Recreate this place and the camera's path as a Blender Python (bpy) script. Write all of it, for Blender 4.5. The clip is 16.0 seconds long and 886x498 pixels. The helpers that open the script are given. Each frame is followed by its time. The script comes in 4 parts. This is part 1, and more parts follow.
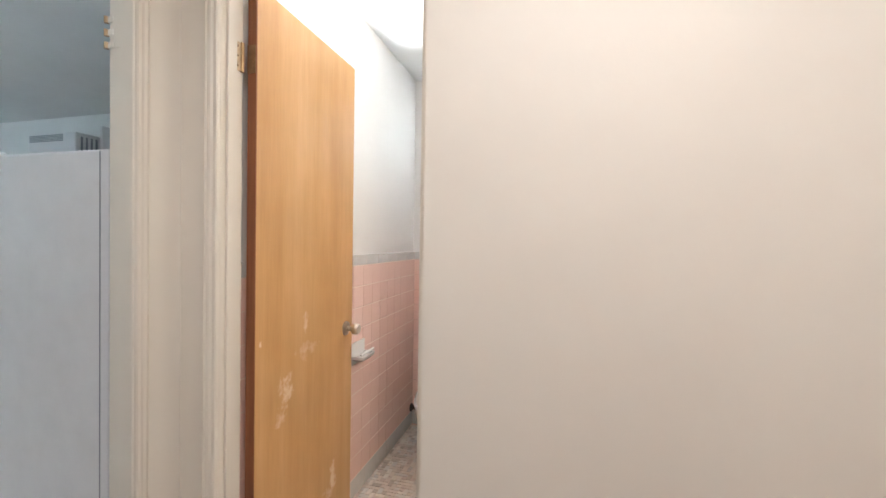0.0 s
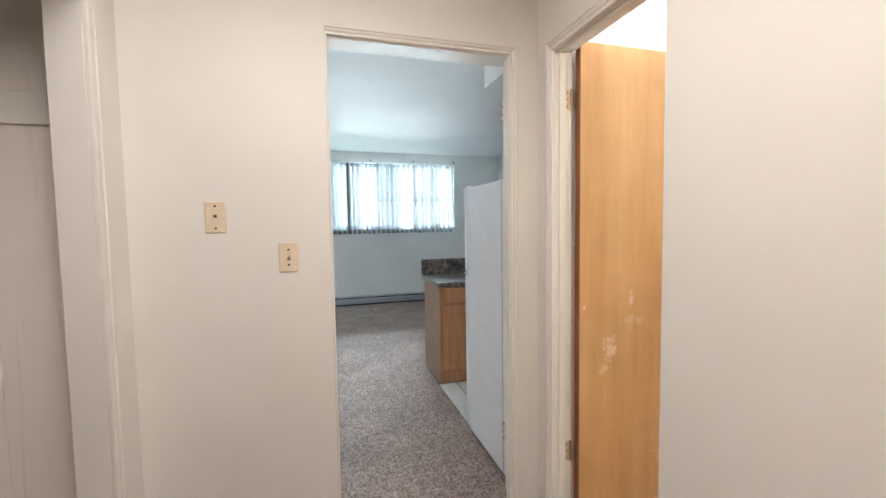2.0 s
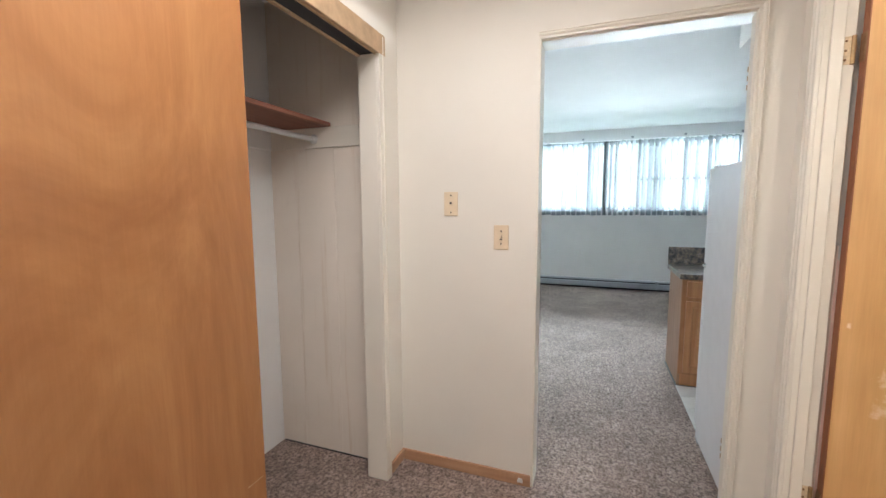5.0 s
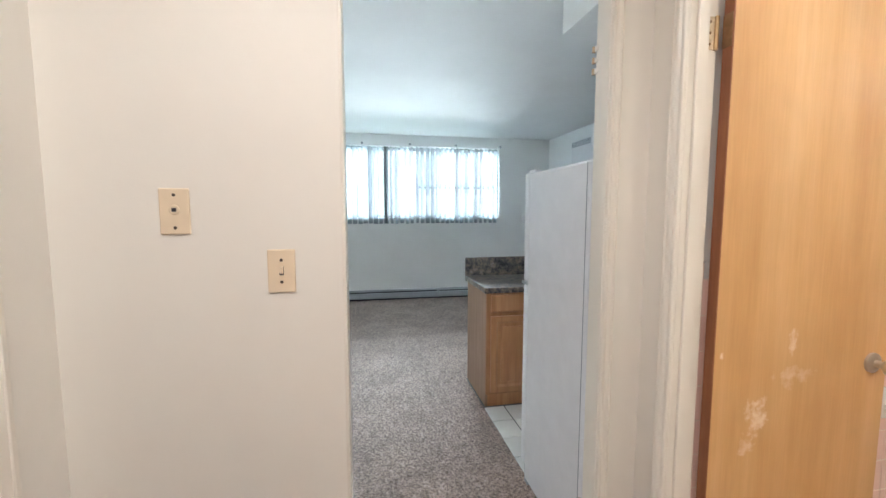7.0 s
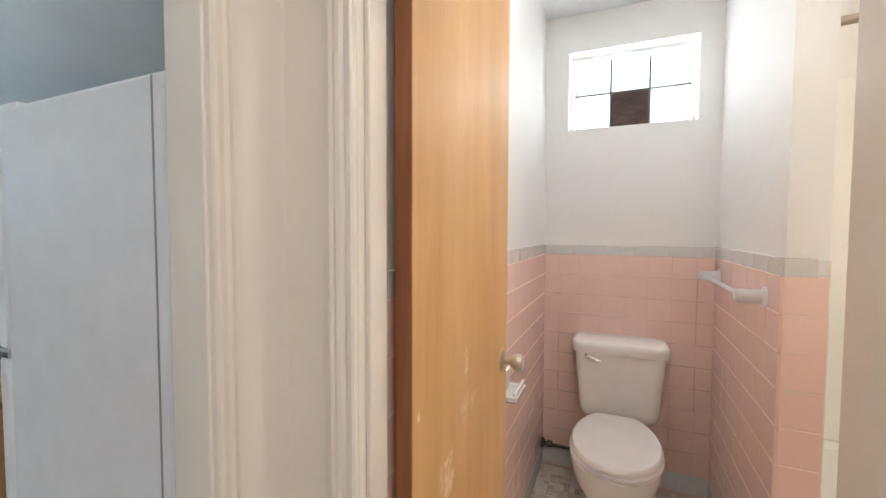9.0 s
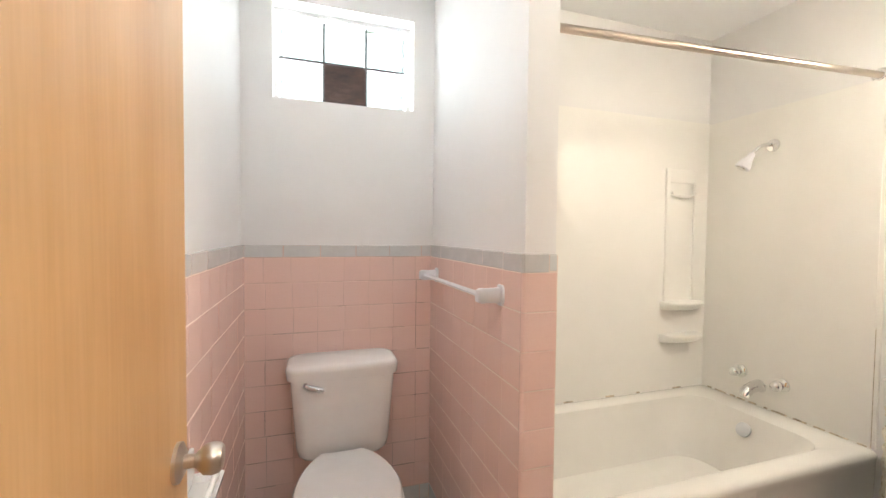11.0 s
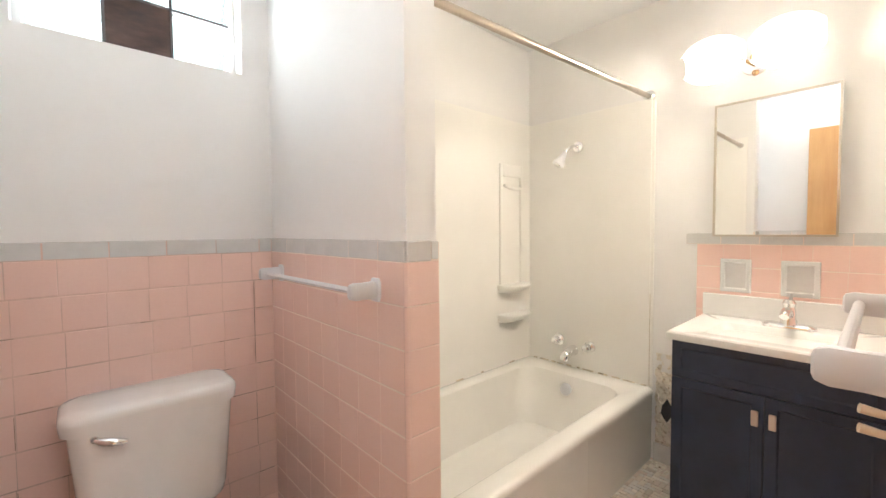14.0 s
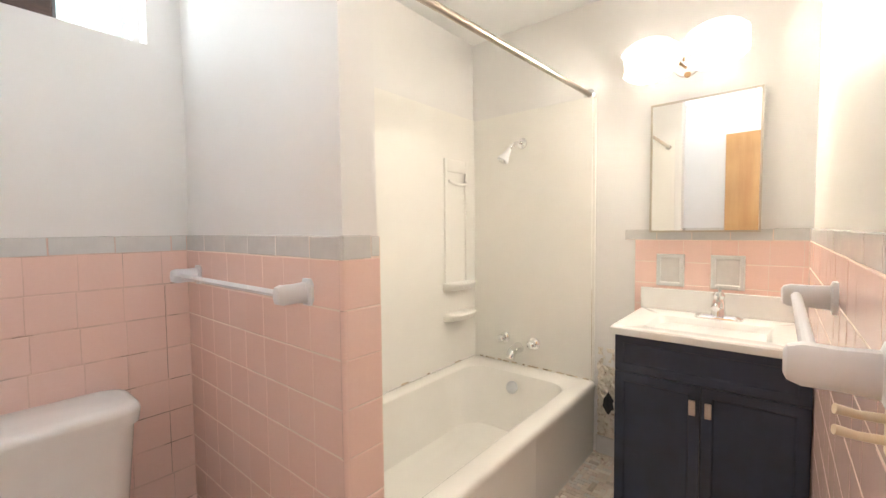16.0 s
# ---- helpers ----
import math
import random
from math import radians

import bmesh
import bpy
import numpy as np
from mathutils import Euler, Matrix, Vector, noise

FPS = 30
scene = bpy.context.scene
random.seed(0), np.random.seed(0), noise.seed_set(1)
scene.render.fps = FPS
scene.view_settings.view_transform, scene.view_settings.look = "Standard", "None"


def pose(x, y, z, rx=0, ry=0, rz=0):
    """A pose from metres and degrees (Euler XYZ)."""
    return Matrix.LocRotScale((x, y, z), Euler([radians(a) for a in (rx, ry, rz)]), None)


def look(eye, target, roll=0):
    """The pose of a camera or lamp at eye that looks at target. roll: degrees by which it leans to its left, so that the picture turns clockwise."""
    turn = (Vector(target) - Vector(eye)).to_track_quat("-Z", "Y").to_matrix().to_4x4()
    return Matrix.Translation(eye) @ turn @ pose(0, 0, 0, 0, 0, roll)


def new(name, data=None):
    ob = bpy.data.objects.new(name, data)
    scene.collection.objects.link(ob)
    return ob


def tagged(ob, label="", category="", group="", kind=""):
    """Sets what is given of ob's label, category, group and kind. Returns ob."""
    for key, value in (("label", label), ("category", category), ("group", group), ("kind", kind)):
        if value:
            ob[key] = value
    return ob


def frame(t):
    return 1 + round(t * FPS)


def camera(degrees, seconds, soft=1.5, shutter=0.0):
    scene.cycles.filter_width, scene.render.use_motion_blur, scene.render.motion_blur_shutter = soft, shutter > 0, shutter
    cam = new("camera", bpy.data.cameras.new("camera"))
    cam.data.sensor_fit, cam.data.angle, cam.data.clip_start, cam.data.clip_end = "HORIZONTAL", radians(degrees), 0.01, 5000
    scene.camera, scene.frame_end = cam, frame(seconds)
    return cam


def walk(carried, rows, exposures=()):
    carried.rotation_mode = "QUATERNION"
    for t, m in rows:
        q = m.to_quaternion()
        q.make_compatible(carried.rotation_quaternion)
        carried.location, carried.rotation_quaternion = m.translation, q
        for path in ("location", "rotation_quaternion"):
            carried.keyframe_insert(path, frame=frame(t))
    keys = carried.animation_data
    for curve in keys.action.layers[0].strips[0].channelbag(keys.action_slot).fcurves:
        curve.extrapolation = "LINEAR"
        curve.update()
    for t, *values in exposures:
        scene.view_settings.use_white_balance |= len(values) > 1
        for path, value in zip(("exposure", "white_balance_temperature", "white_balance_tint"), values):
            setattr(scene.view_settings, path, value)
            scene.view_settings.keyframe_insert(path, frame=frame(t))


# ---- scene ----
cam = camera(94.9, 16.0)
PATH = [
    (0, (0.606, 0.408, 1.327), (0.083, 2.338, 1.293), 0.9),
    (0.5, (0.762, 0.3, 1.35), (-0.247, 2.026, 1.281), -0.3),
    (1, (0.931, 0.25, 1.368), (-0.508, 1.635, 1.282), -0.5),
    (1.5, (1.114, 0.309, 1.377), (-0.631, 1.28, 1.275), -0.5),
    (2, (1.23, 0.425, 1.362), (-0.685, 0.987, 1.241), -0.9),
    (2.5, (1.341, 0.553, 1.349), (-0.654, 0.626, 1.219), -0.9),
    (3, (1.438, 0.712, 1.371), (-0.523, 0.348, 1.221), -0.9),
    (3.5, (1.479, 0.834, 1.383), (-0.386, 0.134, 1.201), -0.7),
    (3.7, (1.486, 0.869, 1.378), (-0.342, 0.08, 1.195), -0.7),
    (5.8, (1.232, 0.562, 1.403), (-0.705, 0.126, 1.166), 0.4),
    (6, (1.135, 0.537, 1.403), (-0.824, 0.208, 1.172), 0.4),
    (6.5, (0.895, 0.502, 1.41), (-1.094, 0.489, 1.198), 0.6),
    (7, (0.667, 0.513, 1.4), (-1.288, 0.89, 1.22), -0.0),
    (7.5, (0.411, 0.557, 1.406), (-1.386, 1.413, 1.240), 0.4),
    (8, (0.234, 0.584, 1.349), (-1.298, 1.865, 1.234), 0.6),
    (8.5, (0.103, 0.713, 1.333), (-1.079, 2.323, 1.243), 0.4),
    (9, (0.026, 0.872, 1.325), (-0.775, 2.703, 1.237), 0.2),
    (9.5, (-0.036, 1.005, 1.317), (-0.446, 2.96, 1.237), 0.4),
    (10, (-0.061, 1.118, 1.322), (-0.092, 3.116, 1.24), 0.1),
    (10.2, (-0.068, 1.174, 1.316), (0.052, 3.169, 1.239), 0.3),
    (12.5, (-0.153, 1.471, 1.288), (0.981, 3.116, 1.205), -0.3),
    (13, (-0.158, 1.504, 1.28), (1.055, 3.091, 1.192), -0.5),
    (13.5, (-0.152, 1.523, 1.274), (1.134, 3.052, 1.185), -0.5),
    (14, (-0.149, 1.532, 1.275), (1.203, 3.003, 1.187), -0.5),
    (14.5, (-0.153, 1.541, 1.273), (1.219, 2.995, 1.184), -0.6),
    (15, (-0.148, 1.557, 1.275), (1.25, 2.984, 1.184), -0.6),
    (15.5, (-0.114, 1.583, 1.265), (1.355, 2.936, 1.171), -0.5),
    (16, (-0.079, 1.601, 1.263), (1.461, 2.872, 1.167), -0.6),
]
walk(cam, [(t, look(eye, target, roll)) for t, eye, target, roll in PATH],
     [(0, 0.38), (3.5, 0.55), (7, 0.55), (8, 0.62), (9, 0.42), (10.2, 0.46), (12.5, 0.5), (16, 0.5)])

# ---- world and lights ----
world = bpy.data.worlds.new("sky")
scene.world = world
world.use_nodes = True
wn = world.node_tree.nodes
sky = wn.new("ShaderNodeTexSky")
sky.sky_type, sky.sun_disc, sky.sun_elevation, sky.sun_rotation = "NISHITA", False, radians(55), radians(140)
wn["Background"].inputs["Strength"].default_value = 0.15
world.node_tree.links.new(sky.outputs["Color"], wn["Background"].inputs["Color"])


def lamp(name, kind, m, energy, colour, size=0.1, size_y=None):
    d = bpy.data.lights.new(name, kind)
    d.energy, d.color = energy, colour
    if kind == "AREA":
        d.shape, d.size, d.size_y = "RECTANGLE", size, size_y or size
    elif kind == "SUN":
        d.angle = size
    else:
        d.shadow_soft_size = size
    o = new(name, d)
    o.matrix_world = m
    return o


lamp("sun", "SUN", look((0, 0, 10), (-4.5, 5.4, 0)), 3.0, (1, 0.95, 0.88), radians(0.5))
lamp("living_sky_light", "AREA", look((-13.0, 0.8, 5.4), (-5.8, 0.8, 1.85)), 11500, (0.74, 0.90, 1.0), 13.0, 2.0)
lamp("living_ground_light", "AREA", look((-20.0, 0.8, -0.1), (-5.8, 0.8, 1.85)), 24500, (0.76, 0.91, 1.0), 20.0, 1.5)
lamp("bath_sky_light", "AREA", look((0.054, 6.5, 1.3), (0.054, 3.3, 2.08)), 1450, (0.93, 0.96, 1.0), 0.5, 0.8)
lamp("bath_window_light", "AREA", look((0.054, 3.38, 2.085), (0.054, 2.2, 1.7)), 0.6, (0.90, 0.95, 1.0), 0.54, 0.36)
lamp("hall_ceiling_panel", "AREA", look((0.76, 0.32, 2.46), (0.76, 0.36, 0)), 18.0, (1.0, 0.962, 0.948), 1.1, 0.9)

# ---- materials ----
MATS = {}


def node_mat(name, rough=0.5, metal=0.0):
    m = bpy.data.materials.new(name)
    m.use_nodes = True
    b = m.node_tree.nodes["Principled BSDF"]
    b.inputs["Roughness"].default_value, b.inputs["Metallic"].default_value = rough, metal
    MATS[name] = m
    return m, m.node_tree, b


def noise_node(nt, scale, detail=5, stretch=None, rough=0.55, where="Object"):
    tc = nt.nodes.new("ShaderNodeTexCoord")
    n = nt.nodes.new("ShaderNodeTexNoise")
    n.inputs["Scale"].default_value, n.inputs["Detail"].default_value, n.inputs["Roughness"].default_value = scale, detail, rough
    if stretch:
        mp = nt.nodes.new("ShaderNodeMapping")
        mp.inputs["Scale"].default_value = stretch
        nt.links.new(tc.outputs[where], mp.inputs["Vector"])
        nt.links.new(mp.outputs["Vector"], n.inputs["Vector"])
    else:
        nt.links.new(tc.outputs[where], n.inputs["Vector"])
    return n.outputs["Fac"]


def ramp(nt, fac, stops):
    r = nt.nodes.new("ShaderNodeValToRGB")
    e = r.color_ramp.elements
    while len(e) < len(stops):
        e.new(0.5)
    for el, (p, c) in zip(e, stops):
        el.position, el.color = p, (*c, 1)
    nt.links.new(fac, r.inputs["Fac"])
    return r.outputs["Color"]


def blend(nt, fac, a, b, how="MIX"):
    mx = nt.nodes.new("ShaderNodeMix")
    mx.data_type, mx.blend_type = "RGBA", how
    for key, v in (("A", a), ("B", b)):
        if isinstance(v, tuple):
            mx.inputs[key].default_value = (*v, 1)
        else:
            nt.links.new(v, mx.inputs[key])
    if isinstance(fac, float):
        mx.inputs["Factor"].default_value = fac
    else:
        nt.links.new(fac, mx.inputs["Factor"])
    return mx.outputs["Result"]


def relief(nt, b, fac, strength, distance=0.002):
    bn = nt.nodes.new("ShaderNodeBump")
    bn.inputs["Strength"].default_value, bn.inputs["Distance"].default_value = strength, distance
    nt.links.new(fac, bn.inputs["Height"])
    nt.links.new(bn.outputs["Normal"], b.inputs["Normal"])


def scuffed_paint(name, colour, rough, var=0.03, bump=0.12, bscale=90, dirt=0.0):
    m, nt, b = node_mat(name, rough)
    lo, hi = tuple(c * (1 - var) for c in colour), tuple(min(1, c * (1 + var)) for c in colour)
    col = ramp(nt, noise_node(nt, 1.7, 6), [(0.3, lo), (0.7, hi)])
    if dirt:
        spots = ramp(nt, noise_node(nt, 9, 8, rough=0.7), [(0.62, (0, 0, 0)), (0.75, (1, 1, 1))])
        sep = nt.nodes.new("ShaderNodeMath")
        sep.operation = "MULTIPLY"
        sep.inputs[1].default_value = dirt
        nt.links.new(spots, sep.inputs[0])
        col = blend(nt, sep.outputs[0], col, tuple(c * 0.5 for c in colour))
    nt.links.new(col, b.inputs["Base Color"])
    relief(nt, b, noise_node(nt, bscale, 4), bump)
    return m


def plain(name, colour, rough=0.4, metal=0.0, var=0.05, scale=12, bump=0.0):
    m, nt, b = node_mat(name, rough, metal)
    lo, hi = tuple(c * (1 - var) for c in colour), tuple(min(1, c * (1 + var)) for c in colour)
    nt.links.new(ramp(nt, noise_node(nt, scale), [(0.3, lo), (0.7, hi)]), b.inputs["Base Color"])
    if bump:
        relief(nt, b, noise_node(nt, 250), bump)
    return m


# worn places on the bath door: along, up, half width, half height, strength
WEAR = [(1.775, 1.02, 0.028, 0.06, 0.6), (1.775, 0.90, 0.12, 0.05, 0.35), (1.66, 0.79, 0.075, 0.10, 0.65), (1.63, 0.69, 0.045, 0.04, 0.45), (1.985, 0.29, 0.045, 0.12, 0.7), (1.945, 0.24, 0.05, 0.05, 0.5), (1.525, 0.98, 0.012, 0.03, 0.8)]


def wood(name, dark, mid, light, rough=0.35, grain=(14, 14, 0.8), scale=2.2, wear=False, coat=0.0):
    m, nt, b = node_mat(name, rough)
    col = ramp(nt, noise_node(nt, scale, 6, grain, 0.6), [(0.28, dark), (0.5, mid), (0.74, light)])
    fine = ramp(nt, noise_node(nt, 30, 3, (6, 6, 0.25)), [(0.35, (0.95, 0.94, 0.92)), (0.65, (1, 1, 1))])
    col = blend(nt, 1.0, col, fine, "MULTIPLY")
    cloud = ramp(nt, noise_node(nt, 2.4, 3), [(0.3, (0.82, 0.8, 0.76)), (0.7, (1.0, 1.0, 1.0))])
    col = blend(nt, 0.8, col, cloud, "MULTIPLY")
    if wear:
        tc = nt.nodes.new("ShaderNodeTexCoord")
        k = None
        for yy, zz, ry, rz, amount in WEAR:
            mp = nt.nodes.new("ShaderNodeMapping")
            mp.inputs["Location"].default_value = (0, -yy / ry, -zz / rz)
            mp.inputs["Scale"].default_value = (0, 1 / ry, 1 / rz)
            nt.links.new(tc.outputs["Object"], mp.inputs["Vector"])
            ln = nt.nodes.new("ShaderNodeVectorMath")
            ln.operation = "LENGTH"
            nt.links.new(mp.outputs["Vector"], ln.inputs[0])
            ad = nt.nodes.new("ShaderNodeMath")
            ad.operation = "ADD"
            nt.links.new(ln.outputs["Value"], ad.inputs[0])
            nt.links.new(ramp(nt, noise_node(nt, 34, 4), [(0.3, (0, 0, 0)), (0.7, (0.9, 0.9, 0.9))]), ad.inputs[1])
            spot = ramp(nt, ad.outputs[0], [(0.45, (amount,) * 3), (1.0, (0, 0, 0))])
            k = spot if k is None else blend(nt, 1.0, k, spot, "LIGHTEN")
        col = blend(nt, k, col, (0.92, 0.78, 0.60))
    nt.links.new(col, b.inputs["Base Color"])
    b.inputs["Coat Weight"].default_value = coat
    b.inputs["Coat Roughness"].default_value = 0.25
    relief(nt, b, noise_node(nt, 30, 3, (8, 8, 0.3)), 0.06)
    return m


scuffed_paint("hall_paint", (0.83, 0.79, 0.725), 0.5)
scuffed_paint("cool_paint", (0.85, 0.855, 0.855), 0.5)
scuffed_paint("bath_paint", (0.86, 0.85, 0.835), 0.5)
scuffed_paint("trim_paint", (0.83, 0.78, 0.70), 0.33, 0.02, 0.06, 40)
scuffed_paint("closet_paint", (0.89, 0.81, 0.725), 0.55, 0.05, 0.15, 60, 0.12)
scuffed_paint("ceiling_paint", (0.85, 0.86, 0.86), 0.8, 0.03, 0.5, 70)
nt = MATS["closet_paint"].node_tree
b = nt.nodes["Principled BSDF"]
old = b.inputs["Base Color"].links[0].from_socket
streak = ramp(nt, noise_node(nt, 7, 6, (3.6, 3.6, 0.13), 0.7), [(0.56, (1, 1, 1)), (0.74, (0.84, 0.77, 0.70))])
nt.links.new(blend(nt, 1.0, old, streak, "MULTIPLY"), b.inputs["Base Color"])
plain("raw_trim", (0.52, 0.36, 0.22), 0.55, var=0.15, scale=20)
plain("grey_tile", (0.70, 0.69, 0.67), 0.16, var=0.06)
plain("grout", (0.74, 0.53, 0.45), 0.75, var=0.22, scale=7)
plain("stained_grout", (0.40, 0.25, 0.18), 0.85, var=0.4, scale=50)
plain("pale_grout", (0.86, 0.72, 0.63), 0.75, var=0.1, scale=9)
plain("dark_grout", (0.12, 0.12, 0.12), 0.9)
plain("white_tile", (0.78, 0.78, 0.76), 0.2, var=0.04)
plain("white_enamel", (0.89, 0.87, 0.825), 0.16, var=0.03, scale=3)
plain("surround", (0.91, 0.895, 0.85), 0.38, var=0.02, scale=3)
plain("porcelain", (0.87, 0.86, 0.835), 0.1, var=0.02)
plain("plastic_white", (0.78, 0.775, 0.79), 0.3, var=0.02)
plain("ivory_plastic", (0.78, 0.64, 0.47), 0.35, var=0.04)
plain("fridge_white", (0.76, 0.765, 0.79), 0.32, var=0.02, bump=0.25)
plain("fridge_side", (0.76, 0.755, 0.78), 0.4, var=0.03, bump=0.3)
plain("navy_paint", (0.021, 0.030, 0.060), 0.38, var=0.15, bump=0.06)
plain("chrome", (0.82, 0.82, 0.82), 0.1, 1.0, var=0.03)
plain("brushed_metal", (0.62, 0.56, 0.48), 0.3, 1.0, var=0.05)
plain("brass", (0.44, 0.30, 0.16), 0.5, 0.7, var=0.25, scale=40)
plain("painted_brass", (0.68, 0.54, 0.37), 0.5, 0.1, var=0.22, scale=60)
plain("brass_worn", (0.26, 0.15, 0.08), 0.5, 0.6, var=0.2, scale=40)
plain("copper_pull", (0.72, 0.62, 0.55), 0.35, 1.0, var=0.05)
plain("dark_pipe", (0.09, 0.065, 0.05), 0.5, 0.3, var=0.3, scale=40)
plain("dark_slot", (0.03, 0.03, 0.035), 0.7)
plain("heater_paint", (0.40, 0.42, 0.46), 0.35, var=0.06)
plain("rod_metal", (0.50, 0.44, 0.38), 0.28, 1.0, var=0.05)
plain("caulk_dirty", (0.54, 0.46, 0.35), 0.8, var=0.5, scale=60)
plain("grey_rod", (0.60, 0.61, 0.63), 0.35, 0.5, var=0.06)
plain("paper", (0.85, 0.84, 0.82), 0.8)
plain("grille_grey", (0.28, 0.30, 0.33), 0.5)
plain("mirror_glass", (0.93, 0.93, 0.93), 0.015, 1.0, var=0.0)
plain("grass", (0.08, 0.12, 0.04), 0.9, var=0.4, scale=3)
wood("wood_door", (0.63, 0.335, 0.13), (0.70, 0.405, 0.17), (0.77, 0.48, 0.23), 0.40, (6, 6, 0.5), 1.4, wear=True)
wood("wood_sliding", (0.34, 0.138, 0.052), (0.44, 0.197, 0.077), (0.55, 0.275, 0.117), 0.3, (1.5, 1.5, 0.5), 2.0, coat=0.1)
for n in MATS["wood_sliding"].node_tree.nodes:
    if n.type == "TEX_NOISE" and n.inputs["Detail"].default_value == 6:
        n.inputs["Distortion"].default_value = 2.6
wood("wood_edge", (0.22, 0.075, 0.035), (0.28, 0.10, 0.045), (0.35, 0.14, 0.06), 0.5)
wood("shelf_wood", (0.21, 0.08, 0.055), (0.31, 0.125, 0.085), (0.41, 0.19, 0.13), 0.5, (0.8, 14, 14))
wood("baseboard_wood", (0.45, 0.25, 0.145), (0.55, 0.32, 0.195), (0.63, 0.39, 0.25), 0.4, (14, 0.8, 14))
wood("dark_board", (0.035, 0.022, 0.02), (0.08, 0.045, 0.038), (0.15, 0.095, 0.08), 0.7, (2, 2, 5), 5)
wood("oak", (0.47, 0.215, 0.10), (0.57, 0.285, 0.14), (0.64, 0.35, 0.18), 0.4, (14, 14, 0.9))
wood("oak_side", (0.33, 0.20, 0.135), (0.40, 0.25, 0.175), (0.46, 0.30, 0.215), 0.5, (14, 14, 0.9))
# oak darkened so its colour gives the shade lines between cabinet fronts
wood("oak_shade", (0.36, 0.16, 0.075), (0.44, 0.21, 0.10), (0.50, 0.26, 0.135), 0.5, (14, 14, 0.9))

# pink glazed tile: each piece differs a little
m, nt, b = node_mat("pink_tile", 0.16)
info = nt.nodes.new("ShaderNodeObjectInfo")
col = ramp(nt, info.outputs["Random"], [(0.0, (0.885, 0.63, 0.555)), (0.5, (0.905, 0.655, 0.58)), (1.0, (0.92, 0.68, 0.605))])
nt.links.new(blend(nt, 0.5, col, ramp(nt, noise_node(nt, 12, 5, where="Generated"), [(0.3, (0.885, 0.63, 0.555)), (0.7, (0.915, 0.67, 0.595))])), b.inputs["Base Color"])
relief(nt, b, noise_node(nt, 14, 2), 0.08, 0.003)

# small mosaic tiles in mixed beige, grey and rose
m, nt, b = node_mat("mosaic", 0.35)
geo = nt.nodes.new("ShaderNodeNewGeometry")
nt.links.new(ramp(nt, geo.outputs["Random Per Island"], [(0.0, (0.50, 0.42, 0.35)), (0.3, (0.76, 0.68, 0.58)), (0.5, (0.64, 0.53, 0.46)), (0.7, (0.80, 0.74, 0.66)), (1.0, (0.60, 0.57, 0.53))]), b.inputs["Base Color"])

# carpet: flecked cut pile with trodden patches
m, nt, b = node_mat("carpet", 0.95)
fleck = ramp(nt, noise_node(nt, 62, 5, rough=0.8), [(0.38, (0.105, 0.08, 0.07)), (0.5, (0.36, 0.268, 0.228)), (0.62, (0.54, 0.43, 0.38))])
tuft = ramp(nt, noise_node(nt, 21, 4, (1.3, 1, 1), 0.7), [(0.36, (0.56, 0.53, 0.52)), (0.58, (1, 1, 1))])
patch = ramp(nt, noise_node(nt, 2.6, 7, (1.3, 1, 1), 0.72), [(0.38, (0.55, 0.55, 0.57)), (0.60, (1, 1, 1))])
nt.links.new(blend(nt, 0.6, blend(nt, 0.75, fleck, tuft, "MULTIPLY"), patch, "MULTIPLY"), b.inputs["Base Color"])
relief(nt, b, noise_node(nt, 30, 5, rough=0.7), 0.7, 0.02)

# speckled stone-look laminate
m, nt, b = node_mat("laminate", 0.28)
nt.links.new(ramp(nt, noise_node(nt, 22, 6, rough=0.7), [(0.36, (0.035, 0.035, 0.04)), (0.47, (0.13, 0.125, 0.125)), (0.56, (0.27, 0.21, 0.17)), (0.68, (0.36, 0.34, 0.33))]), b.inputs["Base Color"])

# translucent blind vanes; white ones coloured dark to damp light bounced between them
m, nt, b = node_mat("vane", 0.6)
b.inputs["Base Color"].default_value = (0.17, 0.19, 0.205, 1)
tr = nt.nodes.new("ShaderNodeBsdfTranslucent")
tr.inputs["Color"].default_value = (0.85, 0.92, 0.97, 1)
mx = nt.nodes.new("ShaderNodeMixShader")
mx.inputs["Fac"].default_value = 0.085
nt.links.new(b.outputs[0], mx.inputs[1])
nt.links.new(tr.outputs[0], mx.inputs[2])
nt.links.new(mx.outputs[0], nt.nodes["Material Output"].inputs["Surface"])

# clear window glass and wavy glass block
for nm, rough, wave in (("window_glass", 0.0, 0.0), ("block_glass", 0.12, 1.0)):
    m, nt, b = node_mat(nm, rough)
    b.inputs["Base Color"].default_value = (0.80, 0.86, 0.88, 1) if wave else (0.92, 0.97, 0.98, 1)
    b.inputs["Transmission Weight"].default_value, b.inputs["IOR"].default_value = 1.0, 1.1 if wave else 1.02
    if wave:
        relief(nt, b, noise_node(nt, 55, 2, (1, 1, 1)), 0.9, 0.01)


def glow(name, colour, strength):
    m, nt, b = node_mat(name, 0.4)
    b.inputs["Base Color"].default_value = (0.85, 0.85, 0.83, 1)
    b.inputs["Emission Color"].default_value, b.inputs["Emission Strength"].default_value = (*colour, 1), strength
    return m


glow("lamp_glass", (1.0, 0.90, 0.755), 90)

# far greenery and pale sky outside, over-bright as seen from indoors by added glow
m, nt, b = node_mat("outdoors_glow", 0.9)
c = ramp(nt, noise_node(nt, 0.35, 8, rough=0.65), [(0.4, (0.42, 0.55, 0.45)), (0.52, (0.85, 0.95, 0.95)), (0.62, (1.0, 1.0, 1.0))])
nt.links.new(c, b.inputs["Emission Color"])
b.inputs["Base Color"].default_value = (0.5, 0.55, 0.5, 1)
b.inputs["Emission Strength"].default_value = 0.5

